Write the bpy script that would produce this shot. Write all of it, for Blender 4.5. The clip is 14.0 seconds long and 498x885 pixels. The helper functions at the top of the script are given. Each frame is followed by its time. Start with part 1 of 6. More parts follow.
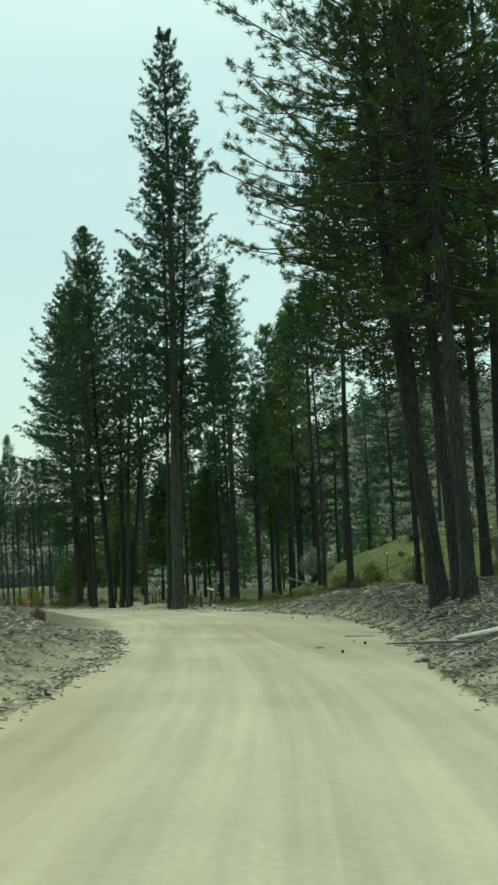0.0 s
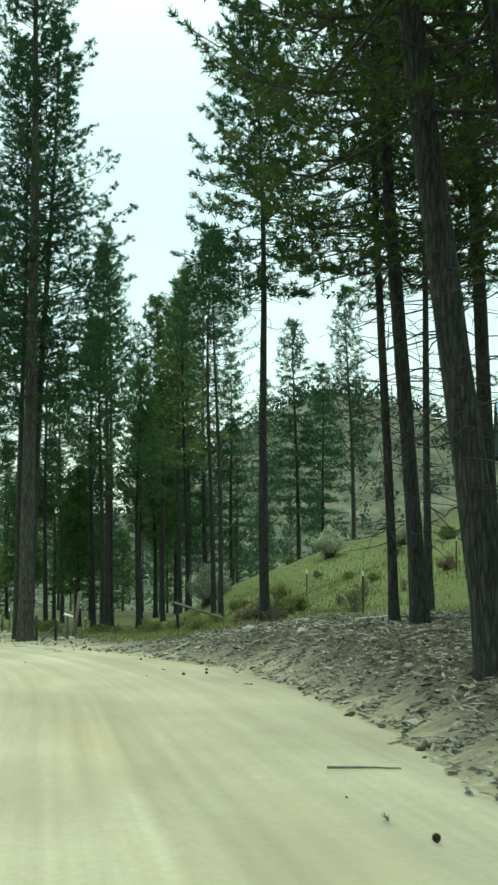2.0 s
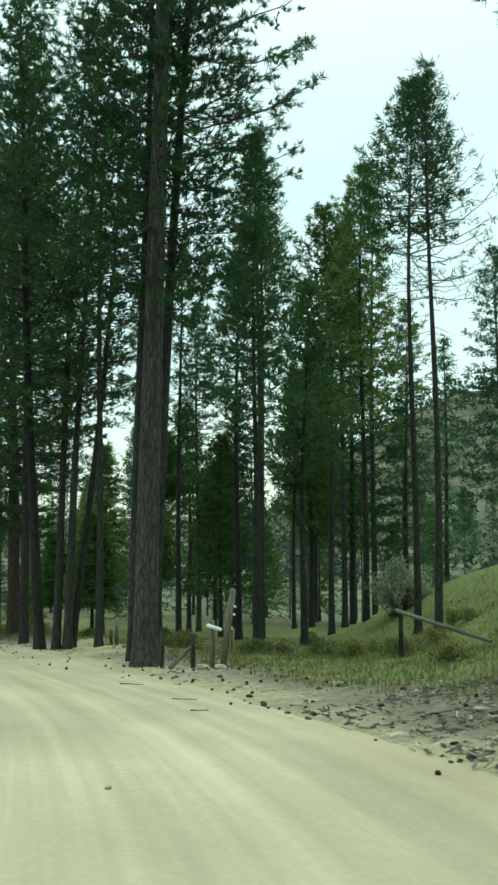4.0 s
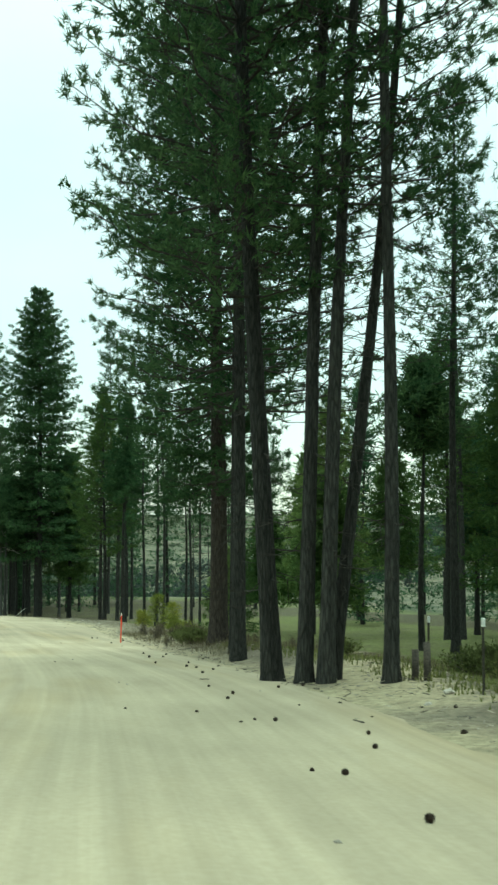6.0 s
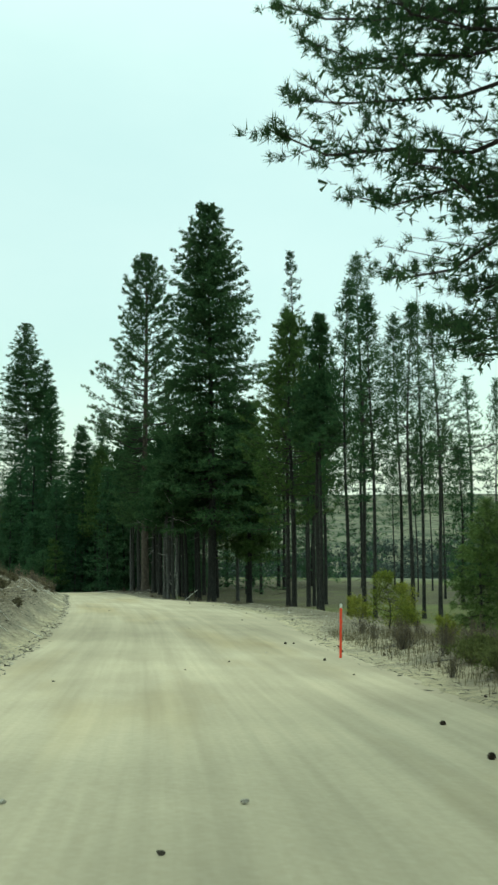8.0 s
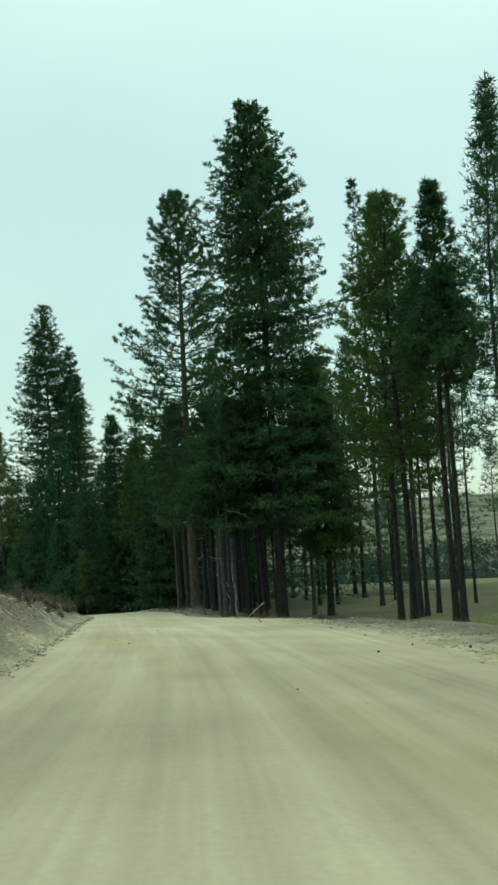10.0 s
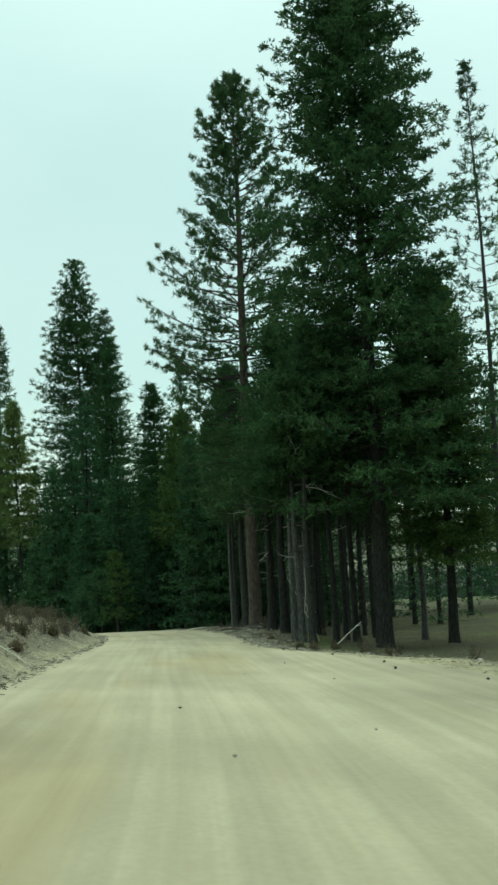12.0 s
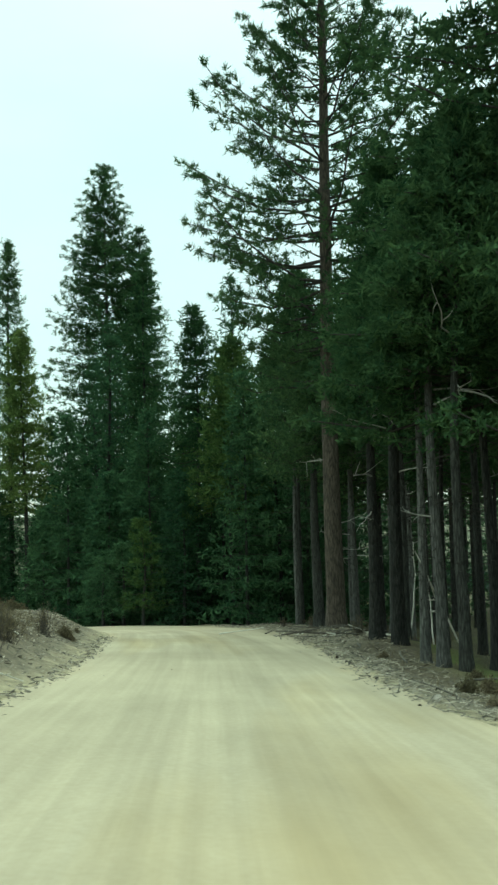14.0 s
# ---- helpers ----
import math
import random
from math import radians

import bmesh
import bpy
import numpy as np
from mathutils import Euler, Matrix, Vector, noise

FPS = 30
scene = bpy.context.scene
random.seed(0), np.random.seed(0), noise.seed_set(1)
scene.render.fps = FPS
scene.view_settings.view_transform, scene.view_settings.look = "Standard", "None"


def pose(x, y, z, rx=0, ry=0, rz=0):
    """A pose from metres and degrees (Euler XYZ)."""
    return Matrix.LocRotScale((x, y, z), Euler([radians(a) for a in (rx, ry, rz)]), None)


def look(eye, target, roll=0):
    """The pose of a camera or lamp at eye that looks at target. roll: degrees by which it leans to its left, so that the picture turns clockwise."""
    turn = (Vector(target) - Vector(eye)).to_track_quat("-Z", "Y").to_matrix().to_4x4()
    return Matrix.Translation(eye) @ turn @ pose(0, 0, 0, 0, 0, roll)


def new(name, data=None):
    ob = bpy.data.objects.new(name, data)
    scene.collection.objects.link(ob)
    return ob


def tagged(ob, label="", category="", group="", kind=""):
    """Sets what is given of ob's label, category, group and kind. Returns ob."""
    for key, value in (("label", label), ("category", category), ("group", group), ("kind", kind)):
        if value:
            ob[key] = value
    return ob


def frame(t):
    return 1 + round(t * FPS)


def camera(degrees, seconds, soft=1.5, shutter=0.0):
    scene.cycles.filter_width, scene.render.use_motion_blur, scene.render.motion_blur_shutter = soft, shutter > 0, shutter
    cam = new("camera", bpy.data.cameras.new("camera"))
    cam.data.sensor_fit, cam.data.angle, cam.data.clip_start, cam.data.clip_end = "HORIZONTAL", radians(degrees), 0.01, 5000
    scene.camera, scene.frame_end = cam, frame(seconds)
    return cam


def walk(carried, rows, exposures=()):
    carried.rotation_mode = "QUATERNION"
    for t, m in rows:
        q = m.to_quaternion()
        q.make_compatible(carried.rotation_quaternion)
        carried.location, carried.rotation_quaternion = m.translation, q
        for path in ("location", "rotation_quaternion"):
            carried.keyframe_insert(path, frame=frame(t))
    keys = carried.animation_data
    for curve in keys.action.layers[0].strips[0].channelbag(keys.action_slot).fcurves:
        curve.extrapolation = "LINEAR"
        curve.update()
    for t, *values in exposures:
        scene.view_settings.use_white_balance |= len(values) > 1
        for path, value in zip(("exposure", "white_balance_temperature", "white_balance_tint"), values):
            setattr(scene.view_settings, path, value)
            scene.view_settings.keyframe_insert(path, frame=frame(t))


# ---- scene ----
cam = camera(26.79, 14.0, 2.6, 0.12)
PATH = [
    (0, (0.0, 0.0, 1.5), (-4.283, 9.024, 1.978), -2.65),
    (0.5, (-1.562, 3.447, 1.191), (-5.291, 12.71, 1.725), -2.44),
    (1, (-3.02, 6.888, 0.88), (-6.402, 16.28, 1.478), -1.98),
    (1.5, (-4.514, 10.264, 0.623), (-7.763, 19.701, 1.257), -1.45),
    (2, (-6.141, 13.66, 0.418), (-9.427, 23.083, 1.061), -0.92),
    (2.2, (-6.8, 15.039, 0.338), (-10.15, 24.44, 0.983), -0.94),
    (4.3, (-16.994, 31.931, -1.356), (-21.68, 40.737, -0.653), -0.42),
    (4.5, (-18.141, 33.488, -1.502), (-22.987, 42.208, -0.811), -0.62),
    (5, (-21.15, 37.311, -1.897), (-26.419, 45.782, -1.204), -0.39),
    (5.5, (-24.427, 41.06, -2.31), (-30.104, 49.262, -1.614), -0.14),
    (6, (-28.022, 44.755, -2.753), (-34.049, 52.704, -2.061), 0.05),
    (6.5, (-31.816, 48.437, -3.218), (-38.191, 56.113, -2.555), 0.27),
    (7, (-35.916, 52.293, -3.651), (-42.643, 59.667, -3.056), 0.31),
    (7.5, (-39.989, 56.219, -4.123), (-47.035, 63.293, -3.572), -0.05),
    (8, (-44.148, 60.118, -4.6), (-51.441, 66.941, -4.073), -0.46),
    (8.2, (-45.822, 61.658, -4.792), (-53.191, 68.398, -4.278), -0.46),
    (10.3, (-64.433, 75.806, -6.886), (-72.029, 82.272, -6.191), -3.90),
    (10.5, (-66.251, 77.182, -7.041), (-73.874, 83.616, -6.331), -3.99),
    (11, (-70.81, 80.625, -7.417), (-78.51, 86.962, -6.672), -3.94),
    (11.5, (-75.406, 84.001, -7.794), (-83.197, 90.221, -7.011), -3.56),
    (12, (-80.045, 87.26, -8.163), (-87.929, 93.357, -7.353), -2.99),
    (12.5, (-84.509, 90.327, -8.512), (-92.48, 96.311, -7.705), -2.32),
    (13, (-88.968, 93.262, -8.855), (-97.017, 99.143, -8.064), -1.80),
    (13.5, (-93.393, 96.061, -9.181), (-101.498, 101.87, -8.431), -1.42),
    (14, (-97.757, 98.851, -9.51), (-105.914, 104.593, -8.809), -1.55),
]
walk(cam, [(t, look(eye, target, roll)) for t, eye, target, roll in PATH], [(0, -0.3, 6350, -14), (1.0, 0.0, 6350, -14), (2.0, 0.2, 6350, -14), (4.3, 0.1, 6350, -14), (5.5, 0.2, 6350, -14), (7, 0.13, 6350, -14), (8.2, -0.12, 6350, -14), (10.3, -0.26, 6350, -14), (11, -0.28, 6350, -14), (12.5, -0.12, 6350, -14), (14, 0.12, 6350, -14)])

# world: overcast sky, very soft weak sun
SUN_EL, SUN_AZ = radians(56), radians(335)
world = bpy.data.worlds.new("overcast_sky")
scene.world = world
world.use_nodes = True
wn, wl = world.node_tree.nodes, world.node_tree.links
wn.clear()
w_out = wn.new("ShaderNodeOutputWorld")
w_bg_sky = wn.new("ShaderNodeBackground")
w_sky = wn.new("ShaderNodeTexSky")
w_sky.sky_type = "NISHITA"
w_sky.sun_disc = False
w_sky.sun_elevation, w_sky.sun_rotation = SUN_EL, SUN_AZ
w_bg_sky.inputs["Strength"].default_value = 0.05
w_bg_cloud = wn.new("ShaderNodeBackground")
w_co = wn.new("ShaderNodeTexCoord")
w_map = wn.new("ShaderNodeMapping")
w_map.inputs["Scale"].default_value = (1.0, 1.0, 2.6)
w_noise = wn.new("ShaderNodeTexNoise")
w_noise.inputs["Scale"].default_value = 2.2
w_noise.inputs["Detail"].default_value = 5
w_noise.inputs["Roughness"].default_value = 0.5
w_ramp = wn.new("ShaderNodeValToRGB")
w_ramp.color_ramp.elements[0].position, w_ramp.color_ramp.elements[0].color = 0.3, (0.76, 0.90, 0.86, 1)
w_ramp.color_ramp.elements[1].position, w_ramp.color_ramp.elements[1].color = 0.68, (0.90, 0.99, 0.94, 1)
w_add = wn.new("ShaderNodeAddShader")
wl.new(w_co.outputs["Generated"], w_map.inputs["Vector"])
wl.new(w_map.outputs["Vector"], w_noise.inputs["Vector"])
wl.new(w_noise.outputs["Fac"], w_ramp.inputs["Fac"])
# an overcast sky is brightest overhead
w_sep = wn.new("ShaderNodeSeparateXYZ")
w_pow = wn.new("ShaderNodeMath")
w_pow.operation, w_pow.use_clamp, w_pow.inputs[1].default_value = "POWER", False, 3.0
w_max = wn.new("ShaderNodeMath")
w_max.operation, w_max.inputs[1].default_value = "MAXIMUM", 0.0
w_gain = wn.new("ShaderNodeMath")
w_gain.operation, w_gain.inputs[1].default_value, w_gain.inputs[2].default_value = "MULTIPLY_ADD", 2.25, 0.72
wl.new(w_co.outputs["Generated"], w_sep.inputs[0])
wl.new(w_sep.outputs["Z"], w_max.inputs[0])
wl.new(w_max.outputs[0], w_pow.inputs[0])
wl.new(w_pow.outputs[0], w_gain.inputs[0])
wl.new(w_gain.outputs[0], w_bg_cloud.inputs["Strength"])
wl.new(w_ramp.outputs["Color"], w_bg_cloud.inputs["Color"])
wl.new(w_sky.outputs["Color"], w_bg_sky.inputs["Color"])
wl.new(w_bg_sky.outputs[0], w_add.inputs[0])
wl.new(w_bg_cloud.outputs[0], w_add.inputs[1])
wl.new(w_add.outputs[0], w_out.inputs["Surface"])

sun_data = bpy.data.lights.new("sun", "SUN")
sun_data.energy, sun_data.angle, sun_data.color = 0.8, radians(25), (1.0, 0.96, 0.88)
sun = new("sun", sun_data)
sun.matrix_world = look((0, 0, 0), (-math.sin(SUN_AZ) * math.cos(SUN_EL), -math.cos(SUN_AZ) * math.cos(SUN_EL), -math.sin(SUN_EL)))


# materials
def noise_mat(name, dark, light, scale=4.0, fine=40.0, rough=0.85, bump=0.4, stretch=(1, 1, 1), spread=0.0, island=0.0, detail=6.0, spots=None, dist=0.03, cracks=0.0):
    """Two scales of noise between two colours, with relief; spread: variation from object to object, island: from piece to piece; spots: a third colour in patches."""
    m = bpy.data.materials.new(name)
    m.use_nodes = True
    n, l = m.node_tree.nodes, m.node_tree.links
    b = n["Principled BSDF"]
    b.inputs["Roughness"].default_value = rough
    b.inputs["Specular IOR Level"].default_value = 0.25
    co, mp = n.new("ShaderNodeTexCoord"), n.new("ShaderNodeMapping")
    mp.inputs["Scale"].default_value = stretch
    l.new(co.outputs["Object"], mp.inputs["Vector"])
    n1, n2 = n.new("ShaderNodeTexNoise"), n.new("ShaderNodeTexNoise")
    for node, sc in ((n1, scale), (n2, fine)):
        node.inputs["Scale"].default_value = sc
        node.inputs["Detail"].default_value = detail
        node.inputs["Roughness"].default_value = 0.6
        l.new(mp.outputs["Vector"], node.inputs["Vector"])
    mix = n.new("ShaderNodeMath")
    mix.operation = "MULTIPLY_ADD"
    mix.inputs[1].default_value = 0.5
    half = n.new("ShaderNodeMath")
    half.operation = "MULTIPLY"
    half.inputs[1].default_value = 0.5
    l.new(n2.outputs["Fac"], half.inputs[0])
    l.new(n1.outputs["Fac"], mix.inputs[0])
    l.new(half.outputs[0], mix.inputs[2])
    ramp = n.new("ShaderNodeValToRGB")
    ramp.color_ramp.elements[0].position, ramp.color_ramp.elements[0].color = 0.34, (*dark, 1)
    ramp.color_ramp.elements[1].position, ramp.color_ramp.elements[1].color = 0.66, (*light, 1)
    l.new(mix.outputs[0], ramp.inputs["Fac"])
    out = ramp.outputs["Color"]
    if spots:
        n3 = n.new("ShaderNodeTexNoise")
        n3.inputs["Scale"].default_value, n3.inputs["Detail"].default_value = scale * 0.37, 5
        l.new(mp.outputs["Vector"], n3.inputs["Vector"])
        r3 = n.new("ShaderNodeValToRGB")
        r3.color_ramp.elements[0].position, r3.color_ramp.elements[1].position = 0.5, 0.6
        l.new(n3.outputs["Fac"], r3.inputs["Fac"])
        mx = n.new("ShaderNodeMix")
        mx.data_type = "RGBA"
        mx.inputs["B"].default_value = (*spots, 1)
        for socket in mx.inputs:
            if socket.name == "A" and socket.type == "RGBA":
                l.new(out, socket)
            if socket.name == "B" and socket.type == "RGBA":
                socket.default_value = (*spots, 1)
        l.new(r3.outputs["Color"], mx.inputs["Factor"])
        out = next(o for o in mx.outputs if o.type == "RGBA")
    crack = None
    if cracks:
        # plates parted by dark furrows
        vor, add, warp = n.new("ShaderNodeTexVoronoi"), n.new("ShaderNodeVectorMath"), n.new("ShaderNodeVectorMath")
        vor.feature = "DISTANCE_TO_EDGE"
        vor.inputs["Scale"].default_value = cracks
        warp.operation, add.operation = "SCALE", "ADD"
        warp.inputs["Scale"].default_value = 0.05
        l.new(n1.outputs["Color"], warp.inputs[0])
        l.new(mp.outputs["Vector"], add.inputs[0])
        l.new(warp.outputs["Vector"], add.inputs[1])
        l.new(add.outputs["Vector"], vor.inputs["Vector"])
        crack = n.new("ShaderNodeMapRange")
        crack.inputs["From Max"].default_value, crack.inputs["To Min"].default_value = 0.2, 0.5
        l.new(vor.outputs["Distance"], crack.inputs["Value"])
        dim = n.new("ShaderNodeHueSaturation")
        l.new(out, dim.inputs["Color"])
        l.new(crack.outputs["Result"], dim.inputs["Value"])
        out = dim.outputs["Color"]
    if spread or island:
        hsv = n.new("ShaderNodeHueSaturation")
        src = n.new("ShaderNodeNewGeometry").outputs["Random Per Island"] if island else n.new("ShaderNodeObjectInfo").outputs["Random"]
        rng = n.new("ShaderNodeMapRange")
        k = island or spread
        rng.inputs["To Min"].default_value, rng.inputs["To Max"].default_value = 1 - k, 1 + k
        l.new(src, rng.inputs["Value"])
        l.new(rng.outputs["Result"], hsv.inputs["Value"])
        l.new(out, hsv.inputs["Color"])
        out = hsv.outputs["Color"]
    l.new(out, b.inputs["Base Color"])
    if bump:
        bp = n.new("ShaderNodeBump")
        bp.inputs["Strength"].default_value, bp.inputs["Distance"].default_value = bump, dist
        height = mix.outputs[0]
        if crack:
            both = n.new("ShaderNodeMath")
            l.new(height, both.inputs[0])
            l.new(crack.outputs["Result"], both.inputs[1])
            height = both.outputs[0]
        l.new(height, bp.inputs["Height"])
        l.new(bp.outputs["Normal"], b.inputs["Normal"])
    return m


def needle_mat(name, dark, light, glow=0.35):
    """Needles: matt, a little light passes through; each piece and each tree has its own tone."""
    m = bpy.data.materials.new(name)
    m.use_nodes = True
    n, l = m.node_tree.nodes, m.node_tree.links
    n.clear()
    out, dif, tra, mix = n.new("ShaderNodeOutputMaterial"), n.new("ShaderNodeBsdfDiffuse"), n.new("ShaderNodeBsdfTranslucent"), n.new("ShaderNodeMixShader")
    geo, obj, ramp, hsv, rng = n.new("ShaderNodeNewGeometry"), n.new("ShaderNodeObjectInfo"), n.new("ShaderNodeValToRGB"), n.new("ShaderNodeHueSaturation"), n.new("ShaderNodeMapRange")
    co, nz = n.new("ShaderNodeTexCoord"), n.new("ShaderNodeTexNoise")
    nz.inputs["Scale"].default_value, nz.inputs["Detail"].default_value = 0.55, 3
    l.new(co.outputs["Object"], nz.inputs["Vector"])
    add = n.new("ShaderNodeMath")
    add.operation, add.inputs[1].default_value = "MULTIPLY_ADD", 0.45
    sub = n.new("ShaderNodeMath")
    sub.operation, sub.inputs[1].default_value = "MULTIPLY", 0.6
    l.new(nz.outputs["Fac"], sub.inputs[0])
    l.new(geo.outputs["Random Per Island"], add.inputs[0])
    l.new(sub.outputs[0], add.inputs[2])
    ramp.color_ramp.elements[0].position, ramp.color_ramp.elements[0].color = 0.25, (*dark, 1)
    ramp.color_ramp.elements[1].position, ramp.color_ramp.elements[1].color = 0.85, (*light, 1)
    l.new(add.outputs[0], ramp.inputs["Fac"])
    rng.inputs["To Min"].default_value, rng.inputs["To Max"].default_value = 0.75, 1.25
    l.new(obj.outputs["Random"], rng.inputs["Value"])
    l.new(rng.outputs["Result"], hsv.inputs["Value"])
    turn = n.new("ShaderNodeMapRange")
    turn.inputs["To Min"].default_value, turn.inputs["To Max"].default_value = 0.522, 0.487
    l.new(obj.outputs["Random"], turn.inputs["Value"])
    l.new(turn.outputs["Result"], hsv.inputs["Hue"])
    l.new(ramp.outputs["Color"], hsv.inputs["Color"])
    l.new(hsv.outputs["Color"], dif.inputs["Color"])
    l.new(hsv.outputs["Color"], tra.inputs["Color"])
    mix.inputs[0].default_value = glow
    l.new(dif.outputs[0], mix.inputs[1])
    l.new(tra.outputs[0], mix.inputs[2])
    l.new(mix.outputs[0], out.inputs["Surface"])
    return m


def road_mat():
    """Graded sandy dirt: streaks along the way of travel, darker wheel paths, fine grit; changing brightness along the
    way painted in.
    """
    m = bpy.data.materials.new("sandy_dirt_road")
    m.use_nodes = True
    n, l = m.node_tree.nodes, m.node_tree.links
    b = n["Principled BSDF"]
    b.inputs["Roughness"].default_value = 0.95
    b.inputs["Specular IOR Level"].default_value = 0.1
    uv = n.new("ShaderNodeUVMap")
    co = n.new("ShaderNodeTexCoord")

    def streak(scale, stretch, lo, hi):
        mp, nz, rg = n.new("ShaderNodeMapping"), n.new("ShaderNodeTexNoise"), n.new("ShaderNodeMapRange")
        mp.inputs["Scale"].default_value = stretch
        nz.inputs["Scale"].default_value, nz.inputs["Detail"].default_value, nz.inputs["Roughness"].default_value = scale, 5, 0.55
        rg.inputs["From Min"].default_value, rg.inputs["From Max"].default_value = 0.3, 0.7
        rg.inputs["To Min"].default_value, rg.inputs["To Max"].default_value = lo, hi
        l.new(uv.outputs["UV"], mp.inputs["Vector"])
        l.new(mp.outputs["Vector"], nz.inputs["Vector"])
        l.new(nz.outputs["Fac"], rg.inputs["Value"])
        return rg.outputs["Result"], nz.outputs["Fac"]

    s1, h1 = streak(1.7, (1.0, 0.018, 1), 0.82, 1.1)
    s2, h2 = streak(6.5, (1.0, 0.02, 1), 0.94, 1.05)
    s3, h3 = streak(0.3, (1.0, 0.6, 1), 0.82, 1.12)
    grit = n.new("ShaderNodeTexNoise")
    grit.inputs["Scale"].default_value, grit.inputs["Detail"].default_value = 14, 8
    l.new(co.outputs["Object"], grit.inputs["Vector"])
    ramp = n.new("ShaderNodeValToRGB")
    ramp.color_ramp.elements[0].position, ramp.color_ramp.elements[0].color = 0.3, (0.395, 0.336, 0.235, 1)
    ramp.color_ramp.elements[1].position, ramp.color_ramp.elements[1].color = 0.75, (0.44, 0.379, 0.272, 1)
    l.new(grit.outputs["Fac"], ramp.inputs["Fac"])
    mul1, mul2 = n.new("ShaderNodeMath"), n.new("ShaderNodeMath")
    mul1.operation = mul2.operation = "MULTIPLY"
    l.new(s1, mul1.inputs[0])
    l.new(s2, mul1.inputs[1])
    l.new(mul1.outputs[0], mul2.inputs[0])
    l.new(s3, mul2.inputs[1])
    hsv = n.new("ShaderNodeHueSaturation")
    # brown patches where the fines are worn away
    tan, _ = streak(0.33, (1.0, 0.16, 1), -0.9, 0.8)
    mix = n.new("ShaderNodeMix")
    mix.data_type, mix.clamp_factor = "RGBA", True
    l.new(tan, mix.inputs["Factor"])
    for socket in mix.inputs:
        if socket.name == "A" and socket.type == "RGBA":
            l.new(ramp.outputs["Color"], socket)
        if socket.name == "B" and socket.type == "RGBA":
            socket.default_value = (0.36, 0.285, 0.165, 1)
    l.new(next(o for o in mix.outputs if o.type == "RGBA"), hsv.inputs["Color"])
    # brightness along the way is put into the colour: paler, then darker
    sep, way, way_brightness, mul3 = n.new("ShaderNodeSeparateXYZ"), n.new("ShaderNodeMath"), n.new("ShaderNodeValToRGB"), n.new("ShaderNodeMath")
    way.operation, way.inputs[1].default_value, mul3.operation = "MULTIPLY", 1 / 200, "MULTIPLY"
    way_brightness.color_ramp.interpolation = "B_SPLINE"
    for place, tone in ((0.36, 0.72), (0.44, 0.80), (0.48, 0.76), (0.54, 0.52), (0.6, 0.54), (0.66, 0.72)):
        stop = way_brightness.color_ramp.elements.new(place)
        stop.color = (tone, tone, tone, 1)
    for stop in (way_brightness.color_ramp.elements[0], way_brightness.color_ramp.elements[-1]):
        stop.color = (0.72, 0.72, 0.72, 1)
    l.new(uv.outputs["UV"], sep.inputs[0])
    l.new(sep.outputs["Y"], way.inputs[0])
    l.new(way.outputs[0], way_brightness.inputs["Fac"])
    l.new(way_brightness.outputs["Color"], mul3.inputs[0])
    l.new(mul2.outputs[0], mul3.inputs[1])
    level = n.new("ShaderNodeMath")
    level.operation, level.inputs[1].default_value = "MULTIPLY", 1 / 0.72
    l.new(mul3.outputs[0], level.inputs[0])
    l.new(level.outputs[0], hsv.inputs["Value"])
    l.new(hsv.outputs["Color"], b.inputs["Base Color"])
    bp = n.new("ShaderNodeBump")
    bp.inputs["Strength"].default_value, bp.inputs["Distance"].default_value = 0.12, 0.01
    hm = n.new("ShaderNodeMath")
    hm.operation = "ADD"
    l.new(h2, hm.inputs[0])
    l.new(grit.outputs["Fac"], hm.inputs[1])
    l.new(hm.outputs[0], bp.inputs["Height"])
    l.new(bp.outputs["Normal"], b.inputs["Normal"])
    return m


